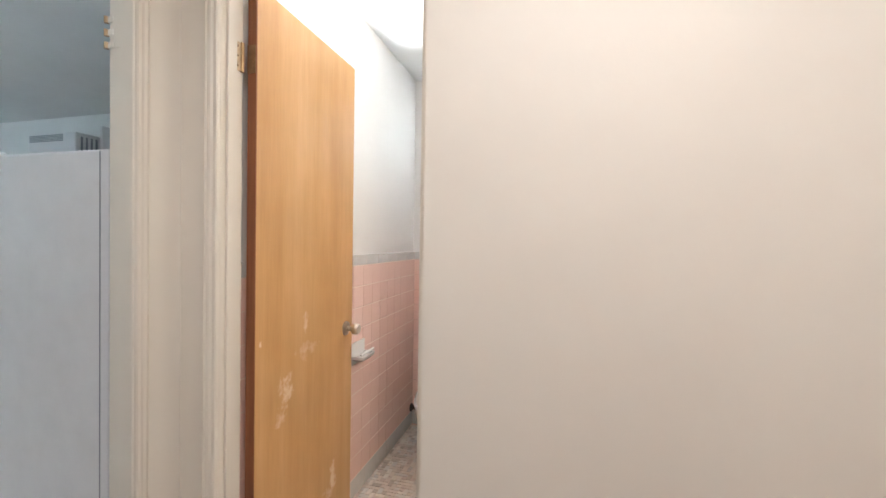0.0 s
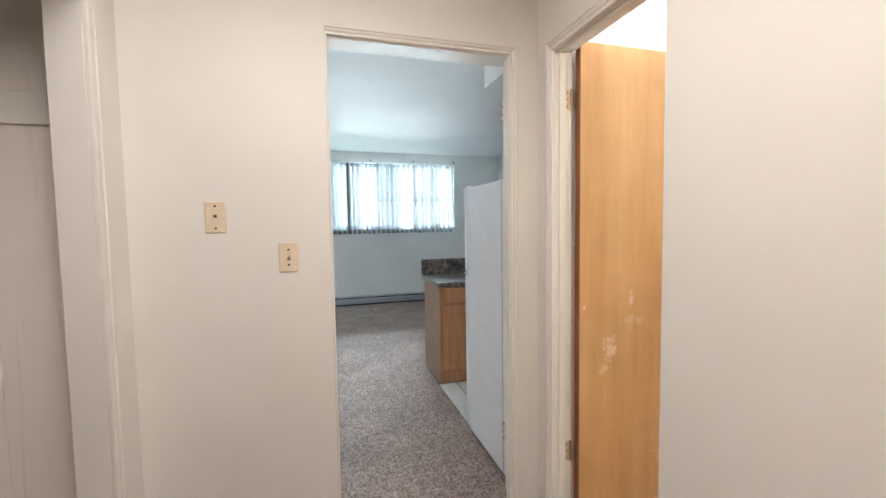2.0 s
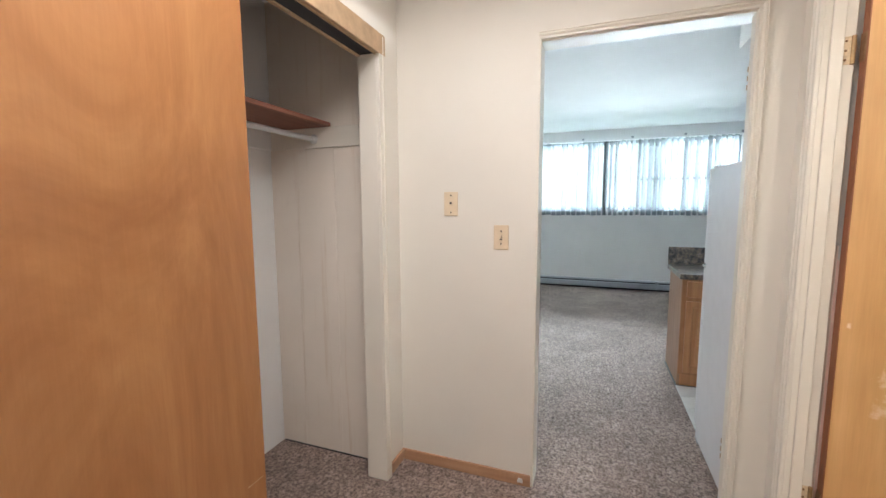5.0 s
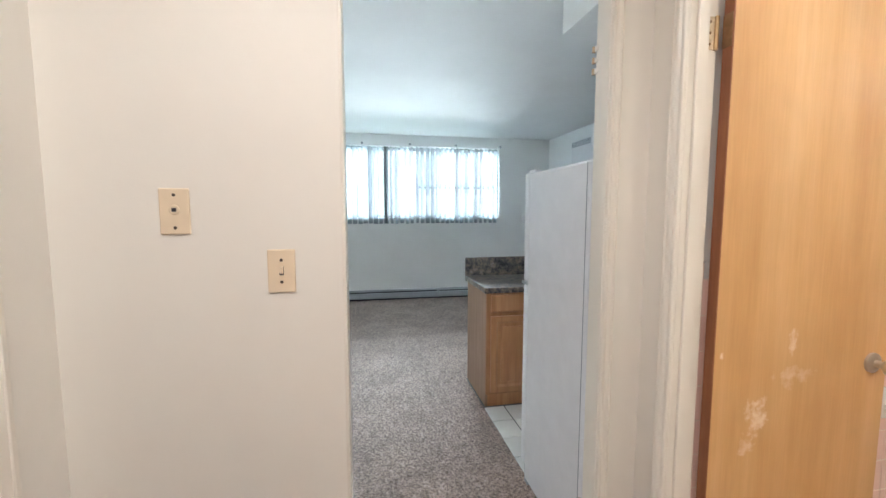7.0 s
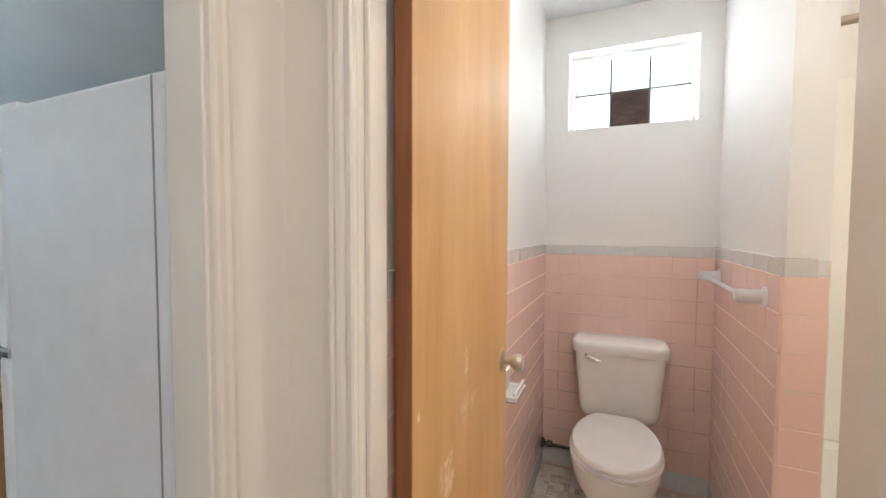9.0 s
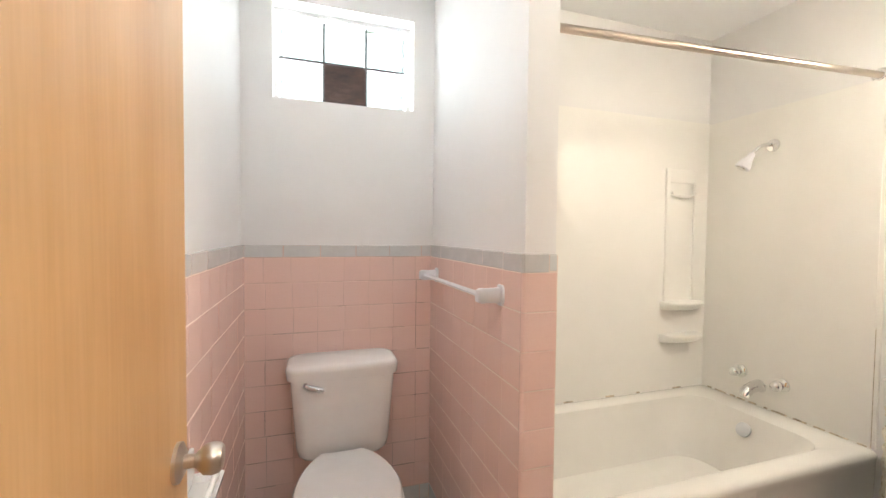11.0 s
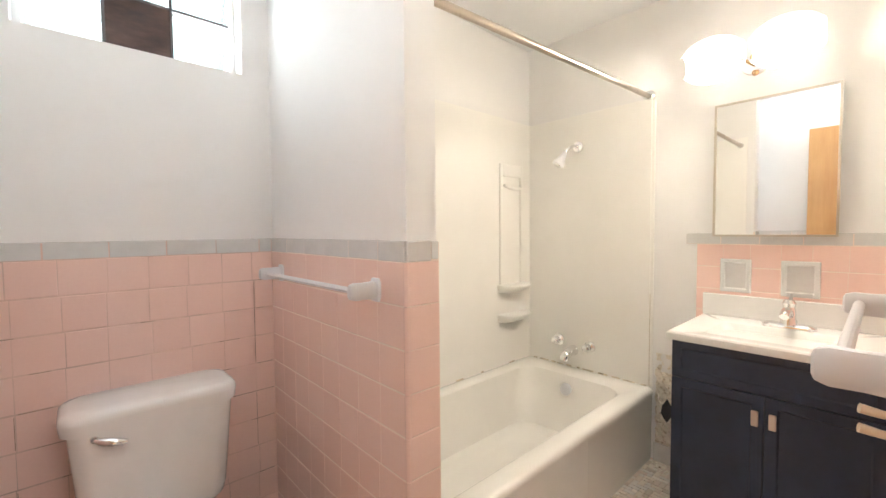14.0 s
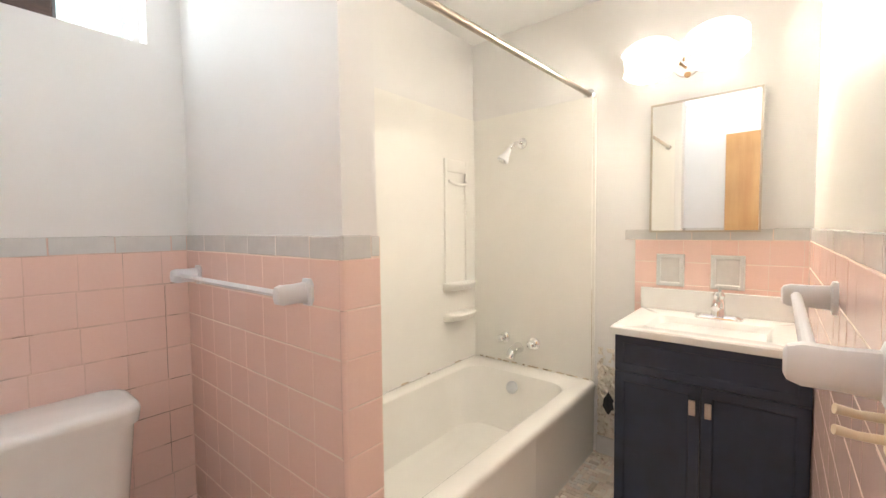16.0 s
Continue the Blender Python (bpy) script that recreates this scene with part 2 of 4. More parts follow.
# ruined plaster
m, nt, b = node_mat("bad_plaster", 0.9)
nt.links.new(ramp(nt, noise_node(nt, 42, 8, rough=0.75), [(0.30, (0.16, 0.085, 0.05)), (0.39, (0.52, 0.42, 0.30)), (0.47, (0.82, 0.77, 0.68))]), b.inputs["Base Color"])
relief(nt, b, noise_node(nt, 40, 6), 1.0, 0.02)


# ---- mesh helpers ----
def bm_box(bm, lo, hi, bevel=0.0, seg=2):
    lo, hi = Vector(lo), Vector(hi)
    g = bmesh.ops.create_cube(bm, size=1.0, matrix=Matrix.Translation((lo + hi) / 2) @ Matrix.Diagonal((*(hi - lo), 1)))
    if bevel:
        es = list({e for v in g["verts"] for e in v.link_edges})
        bmesh.ops.bevel(bm, geom=es, offset=bevel, segments=seg, affect="EDGES", profile=0.5)
    return bm


def box(lo, hi, bevel=0.0, seg=2):
    return bm_box(bmesh.new(), lo, hi, bevel, seg)


def part(name, bm, material, parent=None, label="", smooth=False):
    me = bpy.data.meshes.new(name)
    bmesh.ops.recalc_face_normals(bm, faces=bm.faces)
    if smooth:
        for f in bm.faces:
            f.smooth = True
    bm.to_mesh(me)
    bm.free()
    if smooth:
        me.set_sharp_from_angle(angle=radians(40))
    me.materials.append(MATS[material])
    o = new(name, me)
    if parent:
        o.parent = parent
    if label:
        o["label"] = label
    return o


def thing(name, label, category, group="", at=(0, 0, 0), kind=""):
    e = new(name)
    e.empty_display_size = 0.1
    e.location = at
    return tagged(e, label, category, group, kind)


def structure(name, bm, material, label, category):
    return tagged(part(name, bm, material), label, category, kind="structure")


def boxes(*spans):
    bm = bmesh.new()
    for lo, hi in spans:
        bm_box(bm, lo, hi)
    return bm


def loft(rings, cap0=True, cap1=True):
    """A skin over rings of equally many points."""
    bm = bmesh.new()
    vs = [[bm.verts.new(p) for p in r] for r in rings]
    n = len(vs[0])
    for a, c in zip(vs, vs[1:]):
        for i in range(n):
            bm.faces.new((a[i], a[(i + 1) % n], c[(i + 1) % n], c[i]))
    if cap0:
        bm.faces.new(vs[0][::-1])
    if cap1:
        bm.faces.new(vs[-1])
    return bm


def rrect(cx, cy, z, hx, hy, r, n=5):
    """A rounded rectangle, level at z."""
    out = []
    for sx, sy, a0 in ((1, 1, 0), (-1, 1, 90), (-1, -1, 180), (1, -1, 270)):
        for i in range(n + 1):
            a = radians(a0 + 90 * i / n)
            out.append((cx + sx * (hx - r) + r * math.cos(a), cy + sy * (hy - r) + r * math.sin(a), z))
    return out


def oval(cx, cy, z, rx, ry, p=2.0, n=36, egg=0.0):
    out = []
    for i in range(n):
        a = 2 * math.pi * i / n
        c, s_ = math.cos(a), math.sin(a)
        x = math.copysign(abs(c) ** (2 / p), c)
        y = math.copysign(abs(s_) ** (2 / p), s_)
        out.append((cx + rx * x * (1 + egg * y), cy + ry * y, z))
    return out


def tube(points, r, n=14, cap=True):
    """A round bar along points; r is a radius or one for each point."""
    pts = [Vector(p) for p in points]
    rs = r if isinstance(r, (list, tuple)) else [r] * len(pts)
    rings = []
    up = Vector((0, 0, 1))
    for i, p in enumerate(pts):
        d = (pts[min(i + 1, len(pts) - 1)] - pts[max(i - 1, 0)]).normalized()
        u = d.cross(up if abs(d.dot(up)) < 0.9 else Vector((1, 0, 0))).normalized()
        v = d.cross(u)
        rings.append([p + rs[i] * (math.cos(2 * math.pi * k / n) * u + math.sin(2 * math.pi * k / n) * v) for k in range(n)])
    return loft(rings, cap, cap)


def turned(axis0, axis1, stations, n=24):
    """A turned body on the line axis0 to axis1: stations of (share of the way, radius)."""
    a, c = Vector(axis0), Vector(axis1)
    d = (c - a).normalized()
    u = d.cross(Vector((0, 0, 1)) if abs(d.z) < 0.9 else Vector((1, 0, 0))).normalized()
    v = d.cross(u)
    return loft([[a + (c - a) * s_ + r * (math.cos(2 * math.pi * k / n) * u + math.sin(2 * math.pi * k / n) * v) for k in range(n)] for s_, r in stations])


def arc(p0, p1, p2, n=10):
    """Points of a smooth bend from p0 to p2 drawn to p1."""
    p0, p1, p2 = Vector(p0), Vector(p1), Vector(p2)
    return [(1 - t) ** 2 * p0 + 2 * t * (1 - t) * p1 + t * t * p2 for t in [i / n for i in range(n + 1)]]


def panel_front(bm, lo, hi, axis, out, frame_w, depth):
    """A slab whose face on `axis` (towards out) has a recessed or raised field."""
    g = bmesh.ops.create_cube(bm, size=1.0, matrix=Matrix.Translation((Vector(lo) + Vector(hi)) / 2) @ Matrix.Diagonal((*(Vector(hi) - Vector(lo)), 1)))
    fs = {f for v in g["verts"] for f in v.link_faces}
    f = max(fs, key=lambda q: out * q.calc_center_median()[axis])
    bmesh.ops.inset_individual(bm, faces=[f], thickness=frame_w, depth=0)
    bmesh.ops.inset_individual(bm, faces=[f], thickness=abs(depth) * 1.5, depth=depth)
    return f


CASING = [(0.0, 0.0), (0.0, 0.010), (0.004, 0.013), (0.014, 0.013), (0.017, 0.009), (0.022, 0.009), (0.028, 0.015), (0.036, 0.017), (0.041, 0.012), (0.047, 0.012), (0.050, 0.018), (0.056, 0.018), (0.058, 0.0)]


def casing(name, u0, u1, top, place, profile, label, legs=(0, 1, 2)):
    """Moulded trim round an opening; place(u, z, proud) gives the point."""
    bm = bmesh.new()
    rows_ = []
    for o, d in profile:
        rows_.append([bm.verts.new(place(u, z, d)) for u, z in ((u0 - o, 0.0), (u0 - o, top + o), (u1 + o, top + o), (u1 + o, 0.0))])
    for a, c in zip(rows_, rows_[1:]):
        for i in legs:
            bm.faces.new((a[i], a[i + 1], c[i + 1], c[i]))
    return structure(name, bm, "trim_paint", label, "door trim")


# ---- plan ----
XW, XWL = -0.495, -0.615      # hall side and living side of the wall with the open doorway
YN, YB = 1.40, 1.487          # hall side and bath side of the wall with the bath door
YS = -0.25                    # closet wall
XE = 2.20                     # bath east wall
XBW = -0.373                  # bath west wall
YBN = 3.205                   # bath north wall
CEIL, LCEIL = 2.485, 2.61
XF = -5.86                    # far living wall
LY0, LY1, LTOP = 0.462, 1.256, 2.119    # doorway to the living room
BX0, BX1, BTOP = -0.351, 0.303, 2.098  # bath doorway
CX0, CTOP = -0.285, 2.115              # closet opening
WX0, WX1, WZ0, WZ1 = -0.25, 0.358, 1.876, 2.285

structure("floor", boxes(((-2.57, -3, -0.1), (XWL, 1.335, 0)), ((XF - 0.2, -3, -0.1), (-2.57, 3.9, 0)), ((XWL, -1.2, -0.1), (2.4, YN + 0.05, 0))), "carpet", "grey-brown flecked cut-pile carpet", "floor")
floor_kitchen = structure("floor_kitchen", box((-2.57, 1.335, -0.1), (XWL, 3.9, -0.004)), "dark_grout", "white ceramic tiles with dark joints", "floor")
floor_bath = structure("floor_bath", box((XWL, YN + 0.05, -0.1), (2.4, 3.5, -0.004)), "grout", "bathroom floor under small mosaic tiles", "floor")
structure("wall_west", boxes(((XWL, -3, 0), (XW, LY0 - 0.01, 2.75)), ((XWL, LY1 + 0.03, 0), (XW, YN, 2.75)), ((XW - 0.05, LY1, 0), (XW, LY1 + 0.03, LTOP)), ((XWL, LY0 - 0.01, LTOP), (XW, LY1 + 0.03, 2.75))), "hall_paint", "smooth cream painted wall with an open doorway", "wall")
wall_bw = structure("wall_bath_west", box((XWL, YB, 0), (XBW, 3.9, 2.75)), "bath_paint", "white painted wall above pink tile", "wall")
wall_n = structure("wall_north", boxes(((XWL, YN, 0), (BX0 - 0.012, YB, 2.75)), ((BX1, YN - 0.056, 0), (2.4, YB, 2.75)), ((BX0 - 0.012, YN, BTOP + 0.012), (BX1, YB, 2.75))), "hall_paint", "smooth cream painted wall with the bathroom doorway", "wall")
structure("wall_closet", boxes(((XW, YS - 0.10, 0), (CX0 - 0.02, YS, 2.75)), ((CX0 - 0.02, YS - 0.10, CTOP + 0.02), (1.7, YS, 2.75)), ((1.7, YS - 0.10, 0), (2.1, YS, 2.75))), "hall_paint", "cream wall round the closet opening", "wall")
structure("wall_hall_end", box((2.1, -1.2, 0), (2.25, YN, 2.75)), "hall_paint", "plain cream painted wall", "wall")
structure("wall_closet_back", box((XW, -1.15, 0), (2.1, -1.0, 2.75)), "cool_paint", "plain white closet back wall", "wall")
wall_e = structure("wall_bath_east", box((XE, YB, 0), (XE + 0.15, 3.4, 2.75)), "bath_paint", "off-white painted bathroom wall", "wall")
def opened(x0, x1, z0, z1, y):
    return [(x0, y, z0), (x1, y, z0), (x1, y, z1), (x0, y, z1)]


hole, slab = (WX0, WX1, WZ0, WZ1), (XBW, 2.35, 0, 2.75)
wall_bn = structure("wall_bath_north", loft([opened(*slab, YBN), opened(*hole, YBN), opened(*hole, YBN + 0.2), opened(*slab, YBN + 0.2), opened(*slab, YBN)], False, False), "bath_paint", "white painted wall with a small window", "wall")
wall_p = structure("wall_pier", box((0.458, 2.324, 0), (0.555, YBN, 2.6)), "bath_paint", "white partition between toilet and bathtub", "wall")
structure("wall_far", boxes(((XF - 0.15, -3, 0), (XF, 3.9, 1.30)), ((XF - 0.15, -3, 2.42), (XF, 3.9, 2.75)), ((XF - 0.15, -3, 1.30), (XF, -1.2, 2.42)), ((XF - 0.15, 2.72, 1.30), (XF, 3.9, 2.42))), "cool_paint", "white living room wall with a wide window", "wall")
structure("wall_living_north", box((XF, 3.60, 0), (XWL, 3.8, 2.75)), "cool_paint", "white living room wall", "wall")
structure("wall_living_south", box((XF, -3, 0), (XWL, -2.85, 2.75)), "cool_paint", "white living room wall", "wall")
structure("ceiling", boxes(((XW - 0.06, -1.2, CEIL), (2.4, 3.5, CEIL + 0.1)), ((XF, -3, LCEIL), (XWL + 0.05, 3.9, LCEIL + 0.1))), "ceiling_paint", "white lightly textured ceiling", "ceiling")
structure("ground", box((-300, -300, -1.2), (300, 300, -1.0)), "grass", "grass outside the building", "ground")
bd = structure("backdrop", boxes(((-62, -60, -1.0), (-61, 60, 30)), ((-60, 61, -1.0), (60, 62, 45))), "outdoors_glow", "pale sky and trees far outside", "backdrop")

# ---- door trim ----
SLIM = [(o * 0.57, d) for o, d in CASING]
casing("trim_living_door", LY0, LY1, LTOP, lambda u, z, d: (XW + d, max(u, 0.452), z), SLIM, "slim cream moulded casing round the open doorway", (1, 2))
casing("trim_living_door_back", LY0, LY1 + 0.03, LTOP, lambda u, z, d: (XWL - d, u, z), CASING, "cream moulded casing on the living room side")
bm = bmesh.new()
for lo, hi in (((XWL, 0.452, 0), (XW + 0.006, LY0, LTOP + 0.03)), ((XW - 0.05, LY1 - 0.004, 0), (XW, LY1 + 0.004, LTOP)), ((XWL, LY1 + 0.026, 0), (XW - 0.05, LY1 + 0.032, LTOP)), ((XWL, LY0, LTOP - 0.006), (XW, LY1, LTOP + 0.004))):
    bm_box(bm, lo, hi, 0.002, 1)
structure("jamb_living_door", bm, "trim_paint", "cream painted rebated door jamb", "door jamb")
casing("trim_bath_door", BX0, BX1 + 0.4, BTOP, lambda u, z, d: (min(u, BX1 + 0.001 * z), YN - d, z), [(o * 0.78, d) for o, d in CASING], "cream moulded casing of the bathroom doorway", (0, 1))
bm = bmesh.new()
for lo, hi in (((BX0 - 0.012, YN, 0), (BX0, YB + 0.002, BTOP)), ((BX1 - 0.032, YN + 0.01, 0), (BX1 + 0.001, YB + 0.016, BTOP)), ((BX0 - 0.012, YN, BTOP), (BX1, YB + 0.002, BTOP + 0.012)),
               ((BX0, YN + 0.02, 0), (BX0 + 0.011, YN + 0.055, BTOP)), ((BX0 + 0.011, YN + 0.02, BTOP - 0.011), (BX1 - 0.032, YN + 0.055, BTOP))):
    bm_box(bm, lo, hi, 0.002, 1)
structure("jamb_bath_door", bm, "trim_paint", "cream painted bathroom door jamb", "door jamb")


def old_hinge(z):
    h = thing("hinge", "painted-over empty door hinge on the jamb", "hinge", "empty door hinges", (XWL, LY1 + 0.026, z))
    part("leaf", box((0.01, -0.003, -0.045), (0.045, 0.0, 0.045), 0.001, 1), "trim_paint", h)
    for k in (-0.036, 0.0, 0.036):
        part("knuckle", tube([(-0.012, -0.004, k - 0.009), (-0.012, -0.004, k + 0.009)], 0.0065, 10), "raw_trim", h)
        part("arm", box((-0.012, -0.005, k - 0.008), (0.012, -0.001, k + 0.008)), "trim_paint", h)


for z in (1.905, 0.30):
    old_hinge(z)

# ---- bathroom door ----
door = thing("bath_door", "honey-stained flat wooden door with worn patches, standing open", "door", at=(0, 0, 0), kind="structure")
DX, DY0, DY1, DT = -0.307, 1.499, 2.150, 2.132
leaf = part("leaf", box((DX - 0.034, DY0 + 0.002, 0.018), (DX, DY1, DT), 0.002, 1), "wood_door", door)
part("hinge_edge", box((DX - 0.033, DY0 - 0.001, 0.019), (DX - 0.001, DY0 + 0.0025, DT - 0.001)), "wood_edge", door, "reddish raw door edge")
for z in (1.895, 0.315):
    h = part("hinge", tube([(BX0 + 0.004, DY0 - 0.017, z - 0.045), (BX0 + 0.004, DY0 - 0.017, z + 0.045)], 0.0065, 12), "brass", door, "worn brass hinge")
    part("jamb_leaf", box((BX0 + 0.0005, DY0 - 0.052, z - 0.044), (BX0 + 0.003, DY0 - 0.018, z + 0.044)), "painted_brass", h, "hinge leaf with smeared cream paint")
    part("door_leaf_plate", box((DX - 0.033, DY0 - 0.004, z - 0.044), (DX - 0.003, DY0 - 0.001, z + 0.044)), "brass_worn", h)
    for k in (-0.03, 0, 0.03):
        part("screw", turned((BX0 + 0.003, DY0 - 0.036, z + k), (BX0 + 0.0045, DY0 - 0.036, z + k), [(0, 0.004), (1, 0.003)], 8), "brass_worn", h)
KZ, KY = 0.925, DY1 - 0.062
knob = part("knob", turned((DX, KY, KZ), (DX + 0.068, KY, KZ), [(0, 0.012), (0.4, 0.011), (0.5, 0.017), (0.6, 0.024), (0.78, 0.026), (0.93, 0.0235), (1.0, 0.019)]), "brushed_metal", door, "worn satin metal door knob", True)
part("rose", turned((DX, KY, KZ), (DX + 0.012, KY, KZ), [(0, 0.032), (0.5, 0.032), (1.0, 0.02)]), "brushed_metal", knob, "", True)
part("latch_plate", box((DX - 0.03, DY1 - 0.001, KZ - 0.028), (DX - 0.006, DY1 + 0.001, KZ + 0.028)), "brass_worn", door)

# ---- wall plates in the hall ----
def wall_plate(name, y, z, label, jack):
    p = thing(name, label, "wall plate", at=(XW, y, z))
    pl = part("plate", box((0, -0.036, -0.059), (0.006, 0.036, 0.059), 0.003, 2), "ivory_plastic", p)
    for k in ((-0.042, 0.042) if jack else (-0.03, 0.03)):
        part("screw", turned((0.006, 0, k), (0.0075, 0, k), [(0, 0.0045), (1, 0.0035)], 10), "dark_pipe", p)
    if jack:
        part("jack_ring", turned((0.006, 0, 0.004), (0.008, 0, 0.004), [(0, 0.013), (1, 0.011)], 20), "ivory_plastic", p)
        part("jack_hole", box((0.008, -0.0055, -0.001), (0.0085, 0.0055, 0.009)), "dark_slot", p)
    else:
        part("slot", box((0.006, -0.0055, -0.0115), (0.0066, 0.0055, 0.0115)), "dark_slot", p)
        part("toggle", loft([rrect(0, 0, 0, 0.0046, 0.0098, 0.002, 2), rrect(0, 0.003, 0.014, 0.0042, 0.007, 0.002, 2)]), "ivory_plastic", p).matrix_basis = pose(0.006, 0, 0.002, 90, 0, 90)
    return p


wall_plate("phone_jack_plate", 0.036, 1.402, "ivory plastic telephone jack plate screwed to the wall", True)
wall_plate("light_switch_plate", 0.290, 1.241, "ivory plastic light switch plate with one toggle", False)

# ---- baseboards ----
def board(name, lo, hi, label):
    return structure(name, box(lo, hi, 0.004, 2), "baseboard_wood", label, "baseboard")


board("baseboard_west", (XW, YS + 0.0125, 0), (XW + 0.012, LY0 - 0.012, 0.060), "oak-stained wooden baseboard with a chipped end")
board("baseboard_closet", (XW + 0.0005, YS, 0), (CX0 - 0.052, YS + 0.012, 0.060), "short oak-stained baseboard beside the closet")
flake = part("paint_flake", loft([[(0, 0, 0), (0.006, 0.03, 0.004), (0.012, 0.028, 0.03), (0.003, 0.006, 0.026)], [(0.002, 0.001, 0), (0.008, 0.03, 0.004), (0.014, 0.028, 0.03), (0.005, 0.006, 0.026)]]), "paper")
flake.location = (XW + 0.0125, 0.385, 0.018)
tagged(flake, "torn pale flake on the wooden baseboard", "paint flake")
scrap = part("paper_scrap", box((-0.012, -0.006, 0), (0.012, 0.006, 0.002)), "paper")
scrap.matrix_basis = pose(-0.28, 0.62, 0.003, 0, 6, 30)
tagged(scrap, "small white paper scrap on the carpet", "paper scrap")

# ---- closet ----
jamb_closet = structure("jamb_closet", box((CX0 - 0.018, YS - 0.10, 0), (CX0, YS, CTOP), 0.003, 2), "trim_paint", "cream painted closet jamb and casing", "door jamb")
part("casing", box((CX0 - 0.052, YS - 0.001, 0), (CX0, YS + 0.014, CTOP + 0.06), 0.003, 2), "trim_paint", jamb_closet)
part("bead", box((CX0 - 0.036, YS + 0.012, 0), (CX0 - 0.03, YS + 0.018, CTOP + 0.05), 0.002, 1), "trim_paint", jamb_closet)
structure("trim_closet_head", box((CX0 - 0.056, YS, CTOP - 0.03), (1.75, YS + 0.016, CTOP + 0.06), 0.003, 2), "raw_trim", "bare tan wooden fascia over the closet", "trim")
structure("closet_track", boxes(((CX0, YS - 0.085, CTOP - 0.028), (1.7, YS - 0.012, CTOP + 0.02))), "dark_slot", "dark metal sliding door track", "track")
structure("closet_track_lip", boxes(((CX0, YS - 0.100, CTOP - 0.034), (1.7, YS - 0.086, CTOP + 0.02)), ((CX0, YS - 0.010, CTOP - 0.034), (1.7, YS - 0.002, CTOP + 0.02))), "raw_trim", "wooden lip beside the sliding door track", "trim")
sd = thing("sliding_closet_door", "glossy amber plywood sliding closet door, pushed open", "closet door", kind="structure")
part("panel", box((0.455, YS - 0.062, 0.015), (1.40, YS - 0.03, CTOP - 0.03), 0.003, 1), "wood_sliding", sd)
part("scratch", box((0.47, YS - 0.0298, 0.52), (0.53, YS - 0.0294, 0.523)), "raw_trim", sd, "pale scratch across the door")
cp = thing("closet_panelling", "dirty cream painted board panelling inside the closet", "wall panel", kind="structure")
ys = [-1.0, -0.83, -0.585, YS - 0.1]
for a, c in zip(ys, ys[1:]):
    part("board", box((XW, a + 0.0004, 0), (XW + 0.085, c - 0.0004, 1.70), 0.001, 1), "closet_paint", cp)
structure("closet_upper_wall", box((XW, -1.0, 1.70), (XW + 0.078, YS - 0.1, 2.485)), "closet_paint", "cream closet side wall above the panelling", "wall")
structure("closet_cleat", box((XW + 0.078, -1.0, 1.70), (XW + 0.095, YS - 0.1, 1.805), 0.002, 1), "trim_paint", "cream wooden cleat under the closet shelf", "trim")
structure("closet_cleat_back", box((XW + 0.095, -1.0, 1.70), (2.1, -0.982, 1.805), 0.002, 1), "cool_paint", "white wooden cleat along the closet back", "trim")
sh = part("closet_shelf", box((XW + 0.08, -0.998, 1.806), (2.08, -0.60, 1.828), 0.003, 1), "shelf_wood")
tagged(sh, "reddish-brown bare wooden closet shelf", "shelf")
rod = thing("closet_rod", "grey metal hanging rod under the closet shelf", "closet rod")
part("rod", tube([(XW + 0.097, -0.70, 1.745), (2.08, -0.70, 1.745)], 0.0135, 16), "grey_rod", rod, "", True)
part("end_cup", turned((XW + 0.0955, -0.70, 1.745), (XW + 0.115, -0.70, 1.745), [(0, 0.026), (0.5, 0.022), (1, 0.017)]), "grey_rod", rod, "", True)
# thin solid dark strip along the panelling's foot
structure("closet_gap", box((XW + 0.085, -0.99, 0), (XW + 0.088, YS - 0.12, 0.006)), "dark_slot", "dark strip at the foot of the panelling", "gap")

# ---- kitchen corner ----
fr = thing("refrigerator", "white top-freezer refrigerator standing beside the doorway", "refrigerator")
FX0, FX1, FY0, FY1, FH = -1.212, -0.655, 1.303, 2.02, 1.592
part("body", box((FX0, FY0, 0.03), (FX1, FY1, FH - 0.006), 0.008, 2), "fridge_side", fr)
part("freezer_door", box((FX0 - 0.06, FY0 + 0.002, 1.055), (FX0 - 0.013, FY1 - 0.002, FH), 0.012, 3), "fridge_white", fr)
part("fridge_door", box((FX0 - 0.06, FY0 + 0.002, 0.10), (FX0 - 0.013, FY1 - 0.002, 1.038), 0.012, 3), "fridge_white", fr)
part("gasket", box((FX0 - 0.014, FY0 + 0.014, 0.11), (FX0 + 0.001, FY1 - 0.012, FH - 0.02)), "grille_grey", fr)
part("rear_seam", box((FX1 - 0.034, FY0 - 0.0012, 0.04), (FX1 - 0.030, FY0 + 0.002, FH - 0.012)), "grille_grey", fr)
part("grille", box((FX0 - 0.02, FY0 + 0.01, 0.0), (FX0 + 0.02, FY1 - 0.01, 0.095)), "grille_grey", fr)
part("hinge_cap", box((FX0 - 0.05, FY0 + 0.02, FH), (FX0 + 0.02, FY0 + 0.055, FH + 0.014), 0.004, 2), "plastic_white", fr)
part("middle_hinge", box((FX0 - 0.066, FY0 - 0.002, 1.039), (FX0 - 0.0, FY0 + 0.03, 1.052)), "chrome", fr)
part("handle", box((FX0 - 0.1, FY1 - 0.09, 1.12), (FX0 - 0.062, FY1 - 0.05, 1.4), 0.008, 2), "fridge_white", fr)
